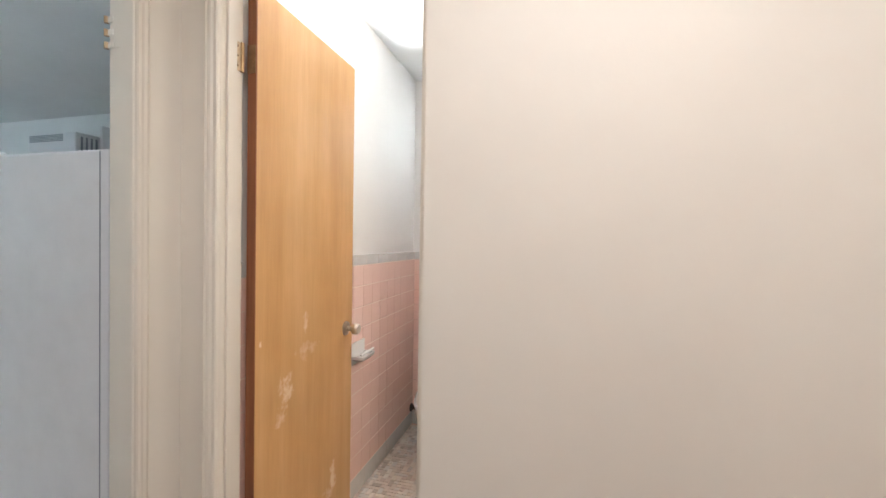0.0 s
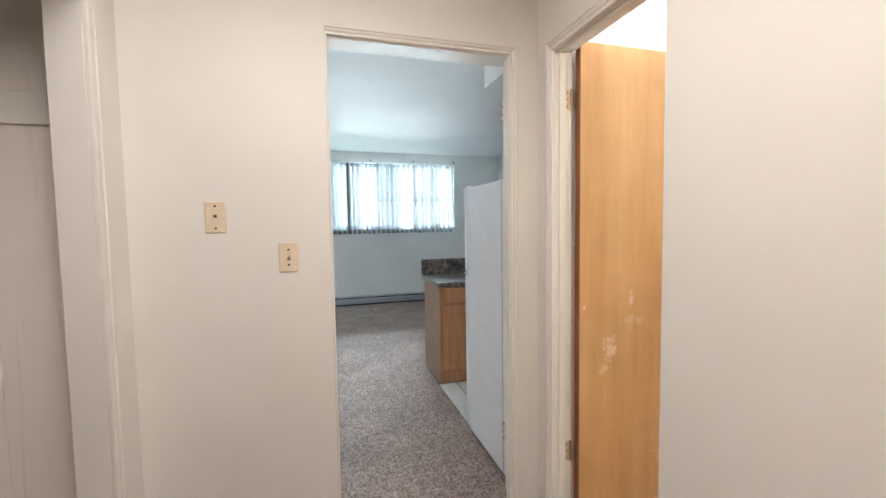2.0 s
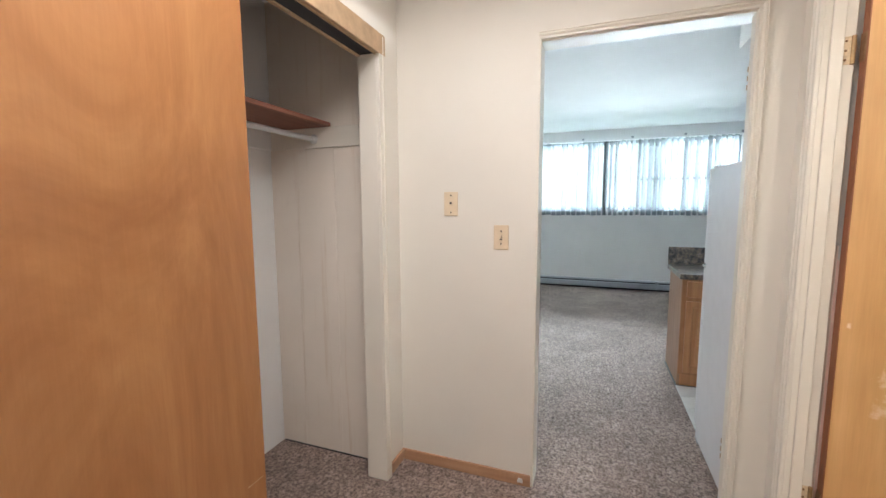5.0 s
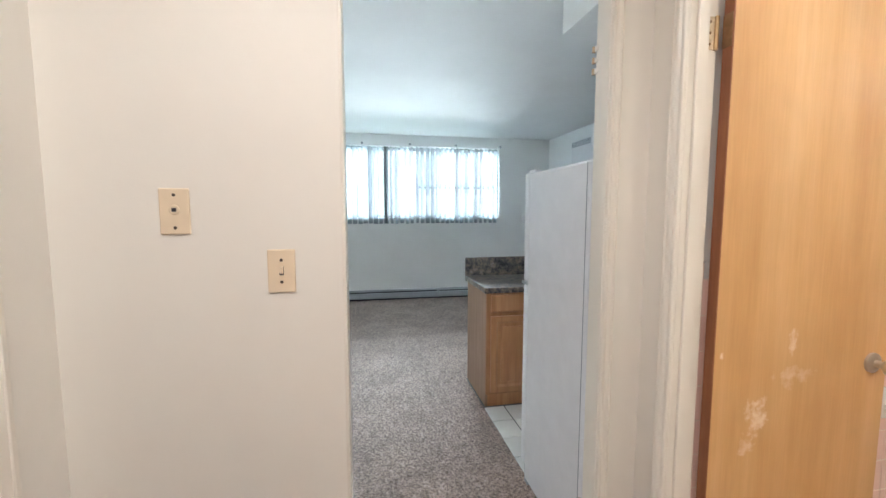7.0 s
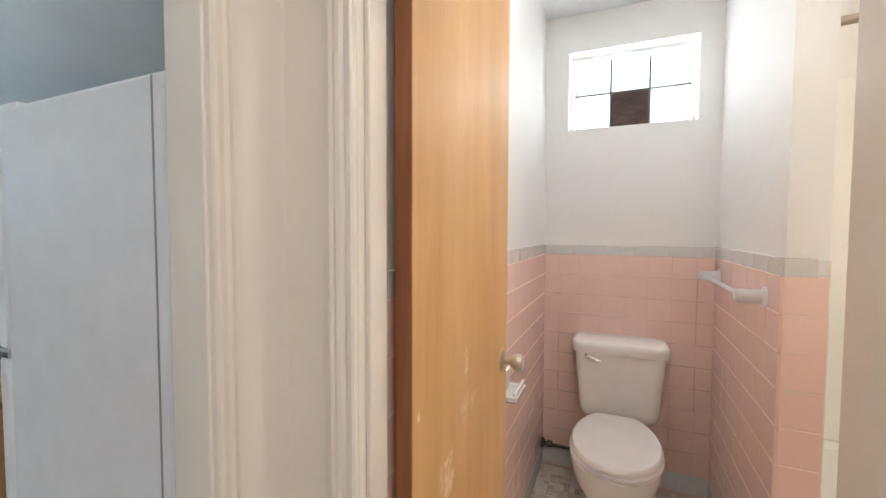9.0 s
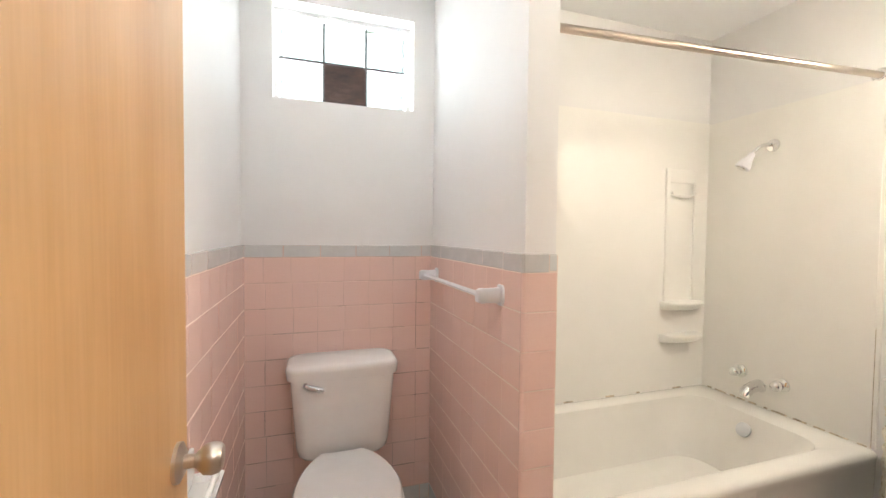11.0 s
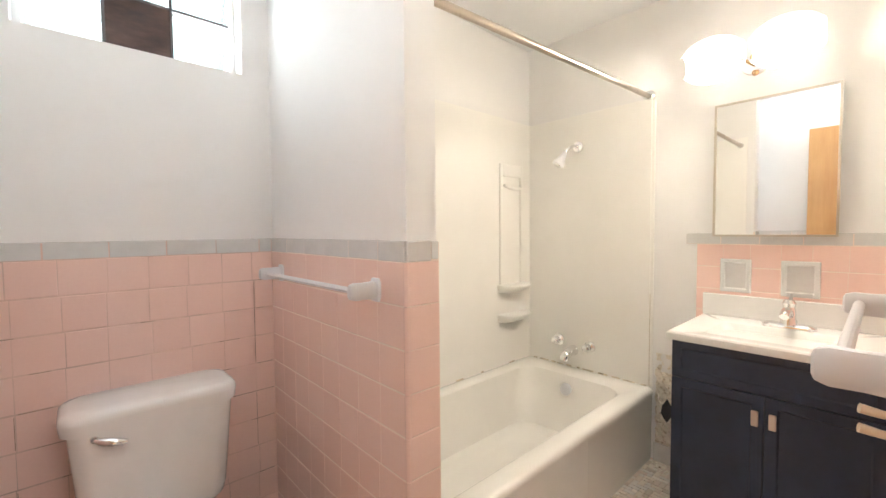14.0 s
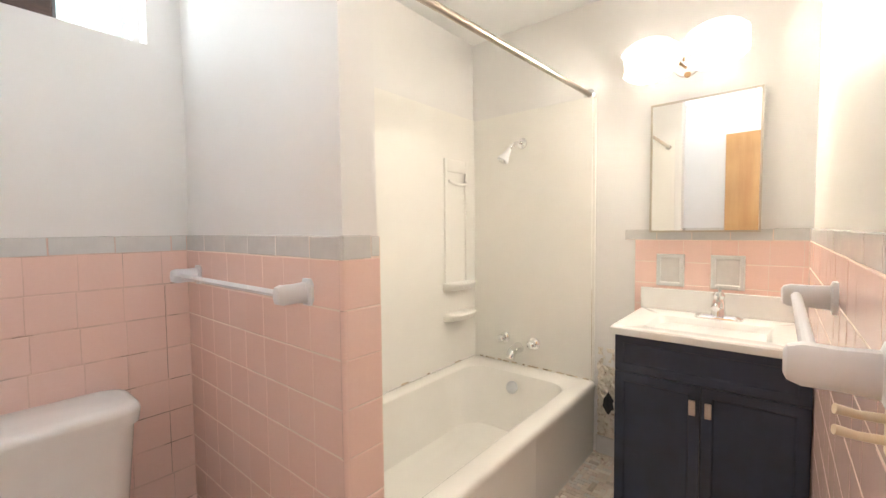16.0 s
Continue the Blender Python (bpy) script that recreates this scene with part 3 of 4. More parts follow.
part("back_panel", box((FX1, FY0 + 0.015, 0.05), (FX1 + 0.012, FY1 - 0.015, FH - 0.03)), "dark_slot", fr)

cb = thing("base_cabinet", "oak base cabinet with a raised-panel door and drawer", "cabinet")
CXF, CXB, CY0 = -2.035, -2.565, 1.347
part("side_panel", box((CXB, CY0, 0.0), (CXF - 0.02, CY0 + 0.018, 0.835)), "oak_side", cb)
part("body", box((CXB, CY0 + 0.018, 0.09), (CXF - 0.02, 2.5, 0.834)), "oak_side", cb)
part("face_frame", boxes(((CXF - 0.02, CY0, 0.095), (CXF, CY0 + 0.04, 0.835)), ((CXF - 0.02, CY0 + 0.04, 0.815), (CXF, 2.5, 0.835)), ((CXF - 0.02, CY0 + 0.04, 0.095), (CXF, 2.5, 0.13)), ((CXF - 0.02, CY0 + 0.04, 0.66), (CXF, 2.5, 0.705))), "oak_shade", cb)
part("toe_board", box((CXF - 0.06, CY0 + 0.002, 0.0), (CXF - 0.021, 2.5, 0.094)), "oak", cb)
for k, y in enumerate((CY0 + 0.03, CY0 + 0.46)):
    part("drawer_front", box((CXF, y, 0.70), (CXF + 0.018, y + 0.40, 0.822), 0.006, 2), "oak", cb)
    bm = bmesh.new()
    panel_front(bm, (CXF, y, 0.115), (CXF + 0.018, y + 0.40, 0.668), 0, 1, 0.055, -0.013)
    fdoor = part("cabinet_door", bm, "oak", cb)
    bm = box((CXF + 0.002, y + 0.075, 0.19), (CXF + 0.0165, y + 0.325, 0.593), 0.009, 2)
    part("raised_field", bm, "oak", fdoor)
ct = thing("countertop", "dark grey-brown speckled laminate countertop with a raised splash", "countertop")
part("slab", box((CXB - 0.02, CY0 - 0.022, 0.836), (CXF + 0.03, 2.52, 0.876), 0.006, 3), "laminate", ct)
part("splash", box((CXB - 0.022, CY0 - 0.022, 0.8765), (CXB + 0.0, 2.52, 1.028), 0.004, 2), "laminate", ct)

# boxed-in soffit above the kitchen
structure("soffit", box((-0.94, 1.32, 2.12), (XWL, 3.6, LCEIL)), "ceiling_paint", "white boxed soffit over the kitchen", "soffit")

ac = thing("wall_air_conditioner", "white wall air conditioner with a grey grille", "air conditioner", at=(-4.27, 3.60, 2.19))
part("case", box((-0.33, -0.27, -0.17), (0.32, 0.0, 0.17), 0.015, 3), "plastic_white", ac)
for k in range(5):
    part("slat", box((-0.31, -0.276, 0.085 + 0.014 * k), (0.16, -0.268, 0.093 + 0.014 * k)), "grille_grey", ac)
for k in range(4):
    part("side_slot", box((0.319, -0.22 + 0.045 * k, -0.10), (0.323, -0.20 + 0.045 * k, 0.13)), "grille_grey", ac)
part("end_post", box((0.40, -0.10, -0.3), (0.435, 0.0, 0.26), 0.004, 2), "plastic_white", ac)

# ---- far wall of the living room ----
ht = thing("baseboard_heater", "long grey metal baseboard heater under the window", "heater")
HX = XF + 0.001
prof = [(x, z * 0.78) for x, z in ((0, 0.03), (0.055, 0.03), (0.062, 0.05), (0.062, 0.135), (0.05, 0.15), (0.045, 0.15), (0.045, 0.165), (0.05, 0.185), (0.03, 0.205), (0, 0.205))]
part("cover", loft([[(HX + x, yy, z) for x, z in prof] for yy in (-2.6, 3.58)]), "heater_paint", ht)
part("slot", box((HX + 0.044, -2.58, 0.117), (HX + 0.0525, 3.56, 0.131)), "dark_slot", ht, "dark outlet slot")
# solid dark strip standing in for the shade under the heater
part("shadow_gap", box((HX, -2.58, 0.0), (HX + 0.035, 3.56, 0.023)), "dark_slot", ht)
part("joint_cover", box((HX + 0.001, 1.66, 0.022), (HX + 0.066, 1.70, 0.163), 0.002, 1), "heater_paint", ht)

win = thing("window_1", "wide living room window behind white vertical blinds", "window", kind="structure")
W0, W1, V0, V1 = -1.2, 2.72, 1.30, 2.42
fx = XF - 0.10
part("window_frame", boxes(((fx, W0, V0), (fx + 0.05, W1, V0 + 0.05)), ((fx, W0, V1 - 0.05), (fx + 0.05, W1, V1)), ((fx, W0, V0 + 0.05), (fx + 0.05, W0 + 0.05, V1 - 0.05)), ((fx, W1 - 0.05, V0 + 0.05), (fx + 0.05, W1, V1 - 0.05))), "grille_grey", win)
for y in (-0.3, 0.83, 1.34):
    part("mullion", box((fx + 0.002, y, V0 + 0.05), (fx + 0.048, y + 0.05, V1 - 0.05), 0.003, 1), "grille_grey", win)
for y0, y1 in ((W0 + 0.05, -0.3), (-0.25, 0.83), (0.88, 1.34), (1.39, W1 - 0.05)):
    gl = part("pane", box((fx + 0.018, y0, V0 + 0.05), (fx + 0.024, y1, V1 - 0.05)), "window_glass", win)
    gl.visible_shadow = False
part("meeting_rail", box((fx + 0.006, 1.39, 1.78), (fx + 0.044, W1 - 0.05, 1.815)), "grille_grey", win)
part("window_sill", box((XF - 0.10, W0, V0 - 0.001), (XF + 0.02, W1, V0 + 0.018), 0.004, 2), "cool_paint", win)

bl = thing("vertical_blinds", "white translucent vertical blinds, mostly drawn, slightly uneven", "blinds")
part("headrail", box((XF + 0.03, -1.3, 2.425), (XF + 0.075, 2.70, 2.445), 0.004, 2), "plastic_white", bl)
for k in range(6):
    part("carrier_clip", box((XF + 0.0, -1.0 + 0.74 * k, 2.44), (XF + 0.06, -0.97 + 0.74 * k, 2.475)), "grille_grey", bl)
rv = random.Random(5)
vane = bmesh.new()
rows_ = []
for i in range(7):
    u = -0.044 + 0.088 * i / 6
    rows_.append([vane.verts.new((0.006 * (1 - (u / 0.044) ** 2), u, z)) for z in (0.0, 1.19)])
for a, c in zip(rows_, rows_[1:]):
    vane.faces.new((a[0], a[1], c[1], c[0]))
bmesh.ops.solidify(vane, geom=vane.faces, thickness=0.0012)
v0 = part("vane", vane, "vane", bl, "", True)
v0.matrix_basis = pose(XF + 0.055, -1.25, 1.225, 0, 0, 40)
y = -1.25
while y < 2.60:
    y += 0.081 + rv.uniform(-0.005, 0.005)
    turn = 37 + rv.uniform(-6, 6)
    if 0.80 < y < 0.855:
        y = 0.93
        turn = 62
    elif 0.94 < y < 1.40:
        turn += 12
    v = v0.copy()
    scene.collection.objects.link(v)
    v.parent = bl
    v.matrix_basis = pose(XF + 0.055, y, 1.225 + rv.uniform(-0.006, 0.006), 0, rv.uniform(-0.4, 0.4), turn)
for y, turn in ((0.828, 78), (0.868, -64)):
    v = v0.copy()
    scene.collection.objects.link(v)
    v.parent = bl
    v.matrix_basis = pose(XF + 0.06, y, 1.222, 0, 0, turn)
for y, z in ((3.165, 1.275),):
    oc = thing("thermostat_plate", "small grey-white plate on the living room wall", "wall plate", at=(XF, y, z))
    part("plate", box((0, -0.04, -0.06), (0.018, 0.04, 0.06), 0.004, 2), "plastic_white", oc)
    part("cover", box((0.018, -0.03, -0.045), (0.024, 0.03, 0.045), 0.003, 2), "plastic_white", oc)

# ---- bathroom window of glass blocks ----
gw = thing("window_2", "small glass block window with one boarded square", "window", kind="structure")
bw, bh = (WX1 - WX0 - 0.04) / 3, (WZ1 - WZ0 - 0.035) / 2
GY = YBN + 0.085
for i in range(3):
    for j in range(2):
        x0, z0 = WX0 + 0.02 + i * bw, WZ0 + 0.012 + j * bh
        if i == 1 and j == 0:
            bo = part("wooden_board", box((x0 + 0.004, GY - 0.006, z0), (x0 + bw - 0.004, GY + 0.02, z0 + bh - 0.004), 0.002, 1), "dark_board", gw, "dark stained wooden board in place of a block")
            continue
        g = part("glass_block", box((x0 + 0.003, GY, z0 + 0.003), (x0 + bw - 0.003, GY + 0.075, z0 + bh - 0.003), 0.008, 2), "block_glass", gw, "", True)
        g.visible_shadow = False
for i in range(1, 3):
    part("joint", box((WX0 + 0.02 + i * bw - 0.0045, GY - 0.004, WZ0 + 0.01), (WX0 + 0.02 + i * bw + 0.0045, GY + 0.01, WZ1 - 0.02)), "dark_grout", gw)
part("joint", box((WX0 + 0.02, GY - 0.005, WZ0 + 0.012 + bh - 0.0045), (WX1 - 0.02, GY + 0.01, WZ0 + 0.012 + bh + 0.0045)), "dark_grout", gw)
part("window_frame", boxes(((WX0, GY - 0.008, WZ0), (WX0 + 0.02, GY + 0.03, WZ1)), ((WX1 - 0.02, GY - 0.008, WZ0), (WX1, GY + 0.03, WZ1)), ((WX0 + 0.02, GY - 0.008, WZ1 - 0.02), (WX1 - 0.02, GY + 0.03, WZ1)), ((WX0 + 0.02, GY - 0.008, WZ0), (WX1 - 0.02, GY + 0.03, WZ0 + 0.012))), "bath_paint", gw)

# ---- toilet ----
to = thing("toilet", "white porcelain toilet with a closed lid", "toilet")
TX = 0.030
tank = loft([rrect(TX, 3.092, z, hx, 0.094 + 0.004 * k, 0.045, 5) for k, (z, hx) in enumerate(((0.400, 0.135), (0.404, 0.160), (0.418, 0.176), (0.45, 0.184), (0.59, 0.195), (0.68, 0.202), (0.744, 0.206)))])
part("tank", tank, "porcelain", to, "", True)
part("tank_lid", loft([rrect(TX, 3.080, z, hx, hy, 0.06, 6) for z, hx, hy in ((0.724, 0.206, 0.098), (0.728, 0.219, 0.109), (0.760, 0.223, 0.112), (0.774, 0.220, 0.110), (0.782, 0.213, 0.103), (0.787, 0.198, 0.088))]), "porcelain", to, "", True)
lv = part("flush_lever", tube(arc((-0.115, 2.985, 0.715), (-0.125, 2.968, 0.710), (-0.048, 2.958, 0.694)), [0.007, 0.007, 0.0075, 0.008, 0.009, 0.010, 0.011, 0.0118, 0.0115, 0.010, 0.006], 12), "chrome", to, "chrome flush lever", True)
part("lever_boss", turned((-0.118, 2.999, 0.715), (-0.118, 2.972, 0.715), [(0, 0.015), (0.6, 0.014), (1, 0.008)]), "chrome", lv, "", True)
BC = 2.695
part("bowl", loft([oval(TX - 0.008, cy, z, rx, ry, 2.2, 36, eg) for z, rx, ry, cy, eg in ((0.0, 0.105, 0.20, 2.76, 0.1), (0.03, 0.10, 0.195, 2.76, 0.1), (0.12, 0.098, 0.18, 2.76, 0.08), (0.22, 0.125, 0.20, 2.73, 0.06), (0.31, 0.165, 0.225, BC, 0.06), (0.37, 0.178, 0.238, BC, 0.06), (0.398, 0.180, 0.240, BC, 0.06), (0.402, 0.172, 0.232, BC, 0.06))]), "porcelain", to, "", True)
part("bowl_back", box((TX - 0.11, 2.90, 0.20), (TX + 0.095, 3.15, 0.4045), 0.02, 3), "porcelain", to, "", True)
def lid_ring(cx, cy, z, rx, ry, back):
    """An egg-shaped ring, narrowing to a straight edge at the back."""
    out = []
    for x, y, zz in oval(0, 0, z, 1.0, 1.0, 2.15, 44):
        q = max(0.0, y)
        out.append((cx + rx * x * (1 - 0.12 * q) if y < back else cx + rx * x / max(abs(x), 0.56) * 0.56 * min(1.0, abs(x) / 0.3), cy + ry * min(y, back), zz))
    return out


part("seat", loft([oval(TX - 0.008, BC + 0.005, z, rx, ry, 2.25, 40, 0.03) for z, rx, ry in ((0.404, 0.178, 0.240), (0.408, 0.183, 0.245), (0.418, 0.183, 0.245), (0.422, 0.178, 0.240))]), "plastic_white", to, "", True)
part("seat_lid", loft([lid_ring(TX - 0.008, BC + 0.03, z, rx, ry, 0.88) for z, rx, ry in ((0.425, 0.174, 0.262), (0.428, 0.180, 0.267), (0.440, 0.179, 0.266), (0.448, 0.172, 0.258), (0.451, 0.13, 0.20))]), "porcelain", to, "", True)
for sx in (-0.075, 0.06):
    part("seat_hinge", box((TX + sx - 0.018, 2.945, 0.418), (TX + sx + 0.018, 2.972, 0.442), 0.006, 2), "plastic_white", to)
wp = thing("water_supply_pipe", "dark stained supply pipe and valve at the wall", "pipe")
part("pipe", tube([(XBW + 0.012, 3.16, 0.135), (-0.06, 3.16, 0.125), (-0.055, 3.16, 0.14), (-0.055, 3.12, 0.42)], 0.009, 12), "dark_pipe", wp, "", True)
part("escutcheon", turned((XBW + 0.011, 3.16, 0.135), (XBW + 0.03, 3.16, 0.135), [(0, 0.03), (0.5, 0.028), (1, 0.015)]), "dark_pipe", wp, "", True)
part("valve", turned((-0.335, 3.16, 0.135), (-0.30, 3.16, 0.135), [(0, 0.012), (0.2, 0.018), (0.8, 0.018), (1, 0.012)]), "dark_pipe", wp, "", True)

# ---- bathtub and its surround ----
TB0, TB1, TY0, TY1, TZ = 0.558, XE - 0.004, 2.372, YBN - 0.004, 0.405
tcx, tcy, thx, thy = (TB0 + TB1) / 2, (TY0 + TY1) / 2, (TB1 - TB0) / 2, (TY1 - TY0) / 2
tb = thing("bathtub", "off-white enamelled bathtub with a plain apron", "bathtub")
part("shell", loft([rrect(tcx, tcy, 0, thx, thy - 0.012, 0.012), rrect(tcx, tcy, TZ - 0.05, thx, thy - 0.006, 0.014), rrect(tcx, tcy, TZ - 0.026, thx, thy, 0.016), rrect(tcx, tcy, TZ - 0.012, thx - 0.002, thy - 0.003, 0.018), rrect(tcx, tcy, TZ - 0.004, thx - 0.007, thy - 0.010, 0.019), rrect(tcx, tcy, TZ, thx - 0.018, thy - 0.024, 0.02),
                    rrect(tcx - 0.03, tcy + 0.008, TZ - 0.002, thx - 0.085, thy - 0.082, 0.10), rrect(tcx - 0.035, tcy + 0.008, TZ - 0.014, thx - 0.105, thy - 0.098, 0.11), rrect(tcx - 0.06, tcy + 0.01, 0.20, thx - 0.155, thy - 0.125, 0.13), rrect(tcx - 0.07, tcy + 0.01, 0.09, thx - 0.20, thy - 0.16, 0.14), rrect(tcx - 0.07, tcy + 0.01, 0.06, thx - 0.30, thy - 0.23, 0.13)], True, True), "white_enamel", tb, "", True)
part("apron_panel", box((TB0 + 0.002, TY0 + 0.002, 0.0), (1.47, TY0 + 0.03, TZ - 0.024), 0.004, 2), "white_enamel", tb)
part("overflow_plate", turned((1.978, 2.785, 0.335), (1.966, 2.785, 0.341), [(0, 0.036), (0.6, 0.035), (1, 0.028)]), "grey_rod", tb, "dull metal overflow plate", True)
part("tub_feet_strip", box((TB0 + 0.01, TY0 + 0.012, 0.0), (TB1 - 0.01, TY0 + 0.02, 0.01)), "caulk_dirty", tb)

su = thing("tub_surround", "glossy off-white plastic tub surround with corner shelves", "tub surround", kind="structure")
SZ1 = 1.985
part("back_panel", box((TB0, YBN - 0.014, TZ - 0.012), (XE - 0.0005, YBN - 0.001, SZ1), 0.001, 1), "surround", su)
part("end_panel", box((XE - 0.014, 2.40, TZ - 0.012), (XE - 0.001, YBN - 0.0138, SZ1 - 0.005), 0.001, 1), "surround", su)
part("west_panel", box((0.556, 2.40, TZ - 0.012), (0.568, YBN - 0.0138, SZ1), 0.001, 1), "surround", su)
part("edge_trim", box((0.5562, 2.372, 0.0), (0.566, 2.402, SZ1)), "surround", su)
part("end_trim", box((XE - 0.010, 2.384, TZ), (XE - 0.0005, 2.402, SZ1 - 0.02)), "surround", su)
cy0 = YBN - 0.0135
bm = bmesh.new()
for lo, hi in (((1.86, cy0 - 0.012, 0.93), (1.888, cy0 + 0.008, 1.70)), ((2.072, cy0 - 0.012, 0.93), (2.10, cy0 + 0.008, 1.70)), ((1.884, cy0 - 0.0115, 1.62), (2.076, cy0 + 0.008, 1.698))):
    bm_box(bm, lo, hi, 0.005, 3)
cd = part("corner_caddy", bm, "surround", su, "moulded corner shelf tower", True)
for z, w in ((0.915, 0.105), (0.725, 0.105)):
    rings = []
    for dz, k in ((-0.034, 0.55), (-0.020, 0.80), (-0.004, 0.96), (0.004, 1.0), (0.010, 0.985), (0.0125, 0.95)):
        rings.append([(1.98 + 0.138 * x * (0.9 + 0.1 * k), cy0 - w * k * y, z + dz) for x, y in ((math.cos(math.pi * q / 16), math.sin(math.pi * q / 16) ** 0.6) for q in range(17))])
    part("corner_shelf", loft(rings), "surround", cd, "", True)
part("arch_lip", tube(arc((1.888, cy0 - 0.02, 1.56), (1.98, cy0 - 0.045, 1.52), (2.072, cy0 - 0.02, 1.56)), 0.010, 8), "surround", cd)
bm = bmesh.new()
rc = random.Random(3)
for k in range(15):
    y = 2.42 + 0.05 * k + rc.uniform(-0.02, 0.02)
    bm_box(bm, (XE - 0.019, y, TZ - 0.001), (XE - 0.013, y + rc.uniform(0.015, 0.045), TZ + rc.uniform(0.003, 0.007)))
for k in range(5):
    x = 0.95 + 0.24 * k + rc.uniform(-0.05, 0.05)
    bm_box(bm, (x, YBN - 0.020, TZ - 0.001), (x + rc.uniform(0.01, 0.06), YBN - 0.013, TZ + rc.uniform(0.002, 0.006)))
bm_box(bm, (XE - 0.0112, 2.3975, TZ), (XE - 0.0095, 2.3995, 0.92))
part("stained_caulk", bm, "caulk_dirty", su, "brown stained caulk in the joints")

sx = XE - 0.014
vw = thing("tub_faucet", "chrome tub spout with two round handles", "faucet")
for y, z in ((2.955, 0.565), (2.745, 0.555)):
    hd = part("handle", turned((sx - 0.02, y, z), (sx - 0.07, y, z), [(0, 0.016), (0.2, 0.024), (0.7, 0.026), (0.9, 0.021), (1, 0.012)], 10), "chrome", vw, "", True)
    part("escutcheon", turned((sx, y, z), (sx - 0.022, y, z), [(0, 0.036), (0.4, 0.035), (1, 0.018)]), "chrome", hd, "", True)
part("spout", tube(arc((sx, 2.855, 0.512), (sx - 0.095, 2.855, 0.520), (sx - 0.118, 2.855, 0.470)), [0.029] * 4 + [0.028] * 4 + [0.027, 0.025, 0.022], 16), "chrome", vw, "", True)
part("spout_flange", turned((sx, 2.855, 0.512), (sx - 0.012, 2.855, 0.512), [(0, 0.034), (1, 0.028)]), "chrome", vw, "", True)
shw = thing("shower", "small shower head on a chrome arm", "shower")
part("flange", turned((sx, 2.83, 1.785), (sx - 0.014, 2.83, 1.785), [(0, 0.034), (0.5, 0.031), (1, 0.014)]), "chrome", shw, "", True)
part("arm", tube(arc((sx, 2.83, 1.785), (sx - 0.085, 2.835, 1.795), (sx - 0.115, 2.855, 1.735)), 0.010, 12), "chrome", shw, "", True)
hd = part("head", turned((sx - 0.113, 2.853, 1.74), (sx - 0.150, 2.882, 1.665), [(0, 0.013), (0.25, 0.017), (0.45, 0.022), (0.8, 0.034), (0.95, 0.035), (1, 0.031)]), "plastic_white", shw, "white plastic spray head", True)
part("face_ring", turned((sx - 0.1495, 2.8815, 1.666), (sx - 0.152, 2.8835, 1.661), [(0, 0.026), (1, 0.022)]), "chrome", hd, "", True)
cr = thing("shower_curtain_rod", "bare brushed metal shower curtain rod", "curtain rod")
part("rod", tube([(0.557, 2.42, 1.928), (XE - 0.012, 2.42, 1.995)], 0.0135, 16), "rod_metal", cr, "", True)
for x0, x1, z in ((XE - 0.001, XE - 0.022, 1.995), (0.556, 0.575, 1.928)):
    part("flange", turned((x0, 2.42, z), (x1, 2.42, z), [(0, 0.033), (0.35, 0.031), (0.6, 0.022), (1, 0.018)]), "chrome", cr, "", True)

# broken plaster beside the tub
dm = thing("broken_plaster", "crumbling stained plaster with a dark hole beside the tub", "damaged plaster", kind="structure")
bm = bmesh.new()
rp = random.Random(11)
N, M_ = 14, 26
grid = [[bm.verts.new((XE - 0.003 - (0.0 if i in (0, N) or j in (0, M_) else rp.uniform(0.001, 0.018)), 2.15 + 0.215 * i / N + rp.uniform(-0.006, 0.006), 0.10 + 0.50 * j / M_)) for i in range(N + 1)] for j in range(M_ + 1)]
for j in range(M_):
    for i in range(N):
        edge = j / M_
        if rp.random() < (0.15 if edge < 0.75 else 0.55) and (i < 4 or j > 20):
            continue
        bm.faces.new((grid[j][i], grid[j][i + 1], grid[j + 1][i + 1], grid[j + 1][i]))
part("crumbled_face", bm, "bad_plaster", dm)
part("hole", loft([[(XE - 0.022 + 0.0 * k, 2.30 + 0.028 * math.cos(2 * math.pi * k / 12) * (1 + 0.3 * math.sin(3 * k)), 0.30 + 0.055 * math.sin(2 * math.pi * k / 12) * (1 + 0.25 * math.cos(2 * k))) for k in range(12)], [(XE - 0.0205, 2.30 + 0.024 * math.cos(2 * math.pi * k / 12), 0.30 + 0.05 * math.sin(2 * math.pi * k / 12)) for k in range(12)]]), "dark_slot", dm, "dark hole")
part("base_block", box((XE - 0.012, 2.145, 0.0), (XE - 0.001, 2.372, 0.10), 0.003, 1), "grey_tile", dm)
bm = bmesh.new()
for k in range(60):
    x, y, r = XE - 0.02 - abs(rp.gauss(0, 0.05)), 2.16 + rp.random() * 0.2, rp.uniform(0.003, 0.011)
    bmesh.ops.create_icosphere(bm, subdivisions=1, radius=r, matrix=Matrix.Translation((x, y, r * 0.5)) @ Matrix.Diagonal((1, rp.uniform(0.6, 1.4), 0.6, 1)))
db = part("plaster_debris", bm, "bad_plaster")
tagged(db, "crumbs of fallen plaster on the mosaic floor", "debris", kind="stuff")

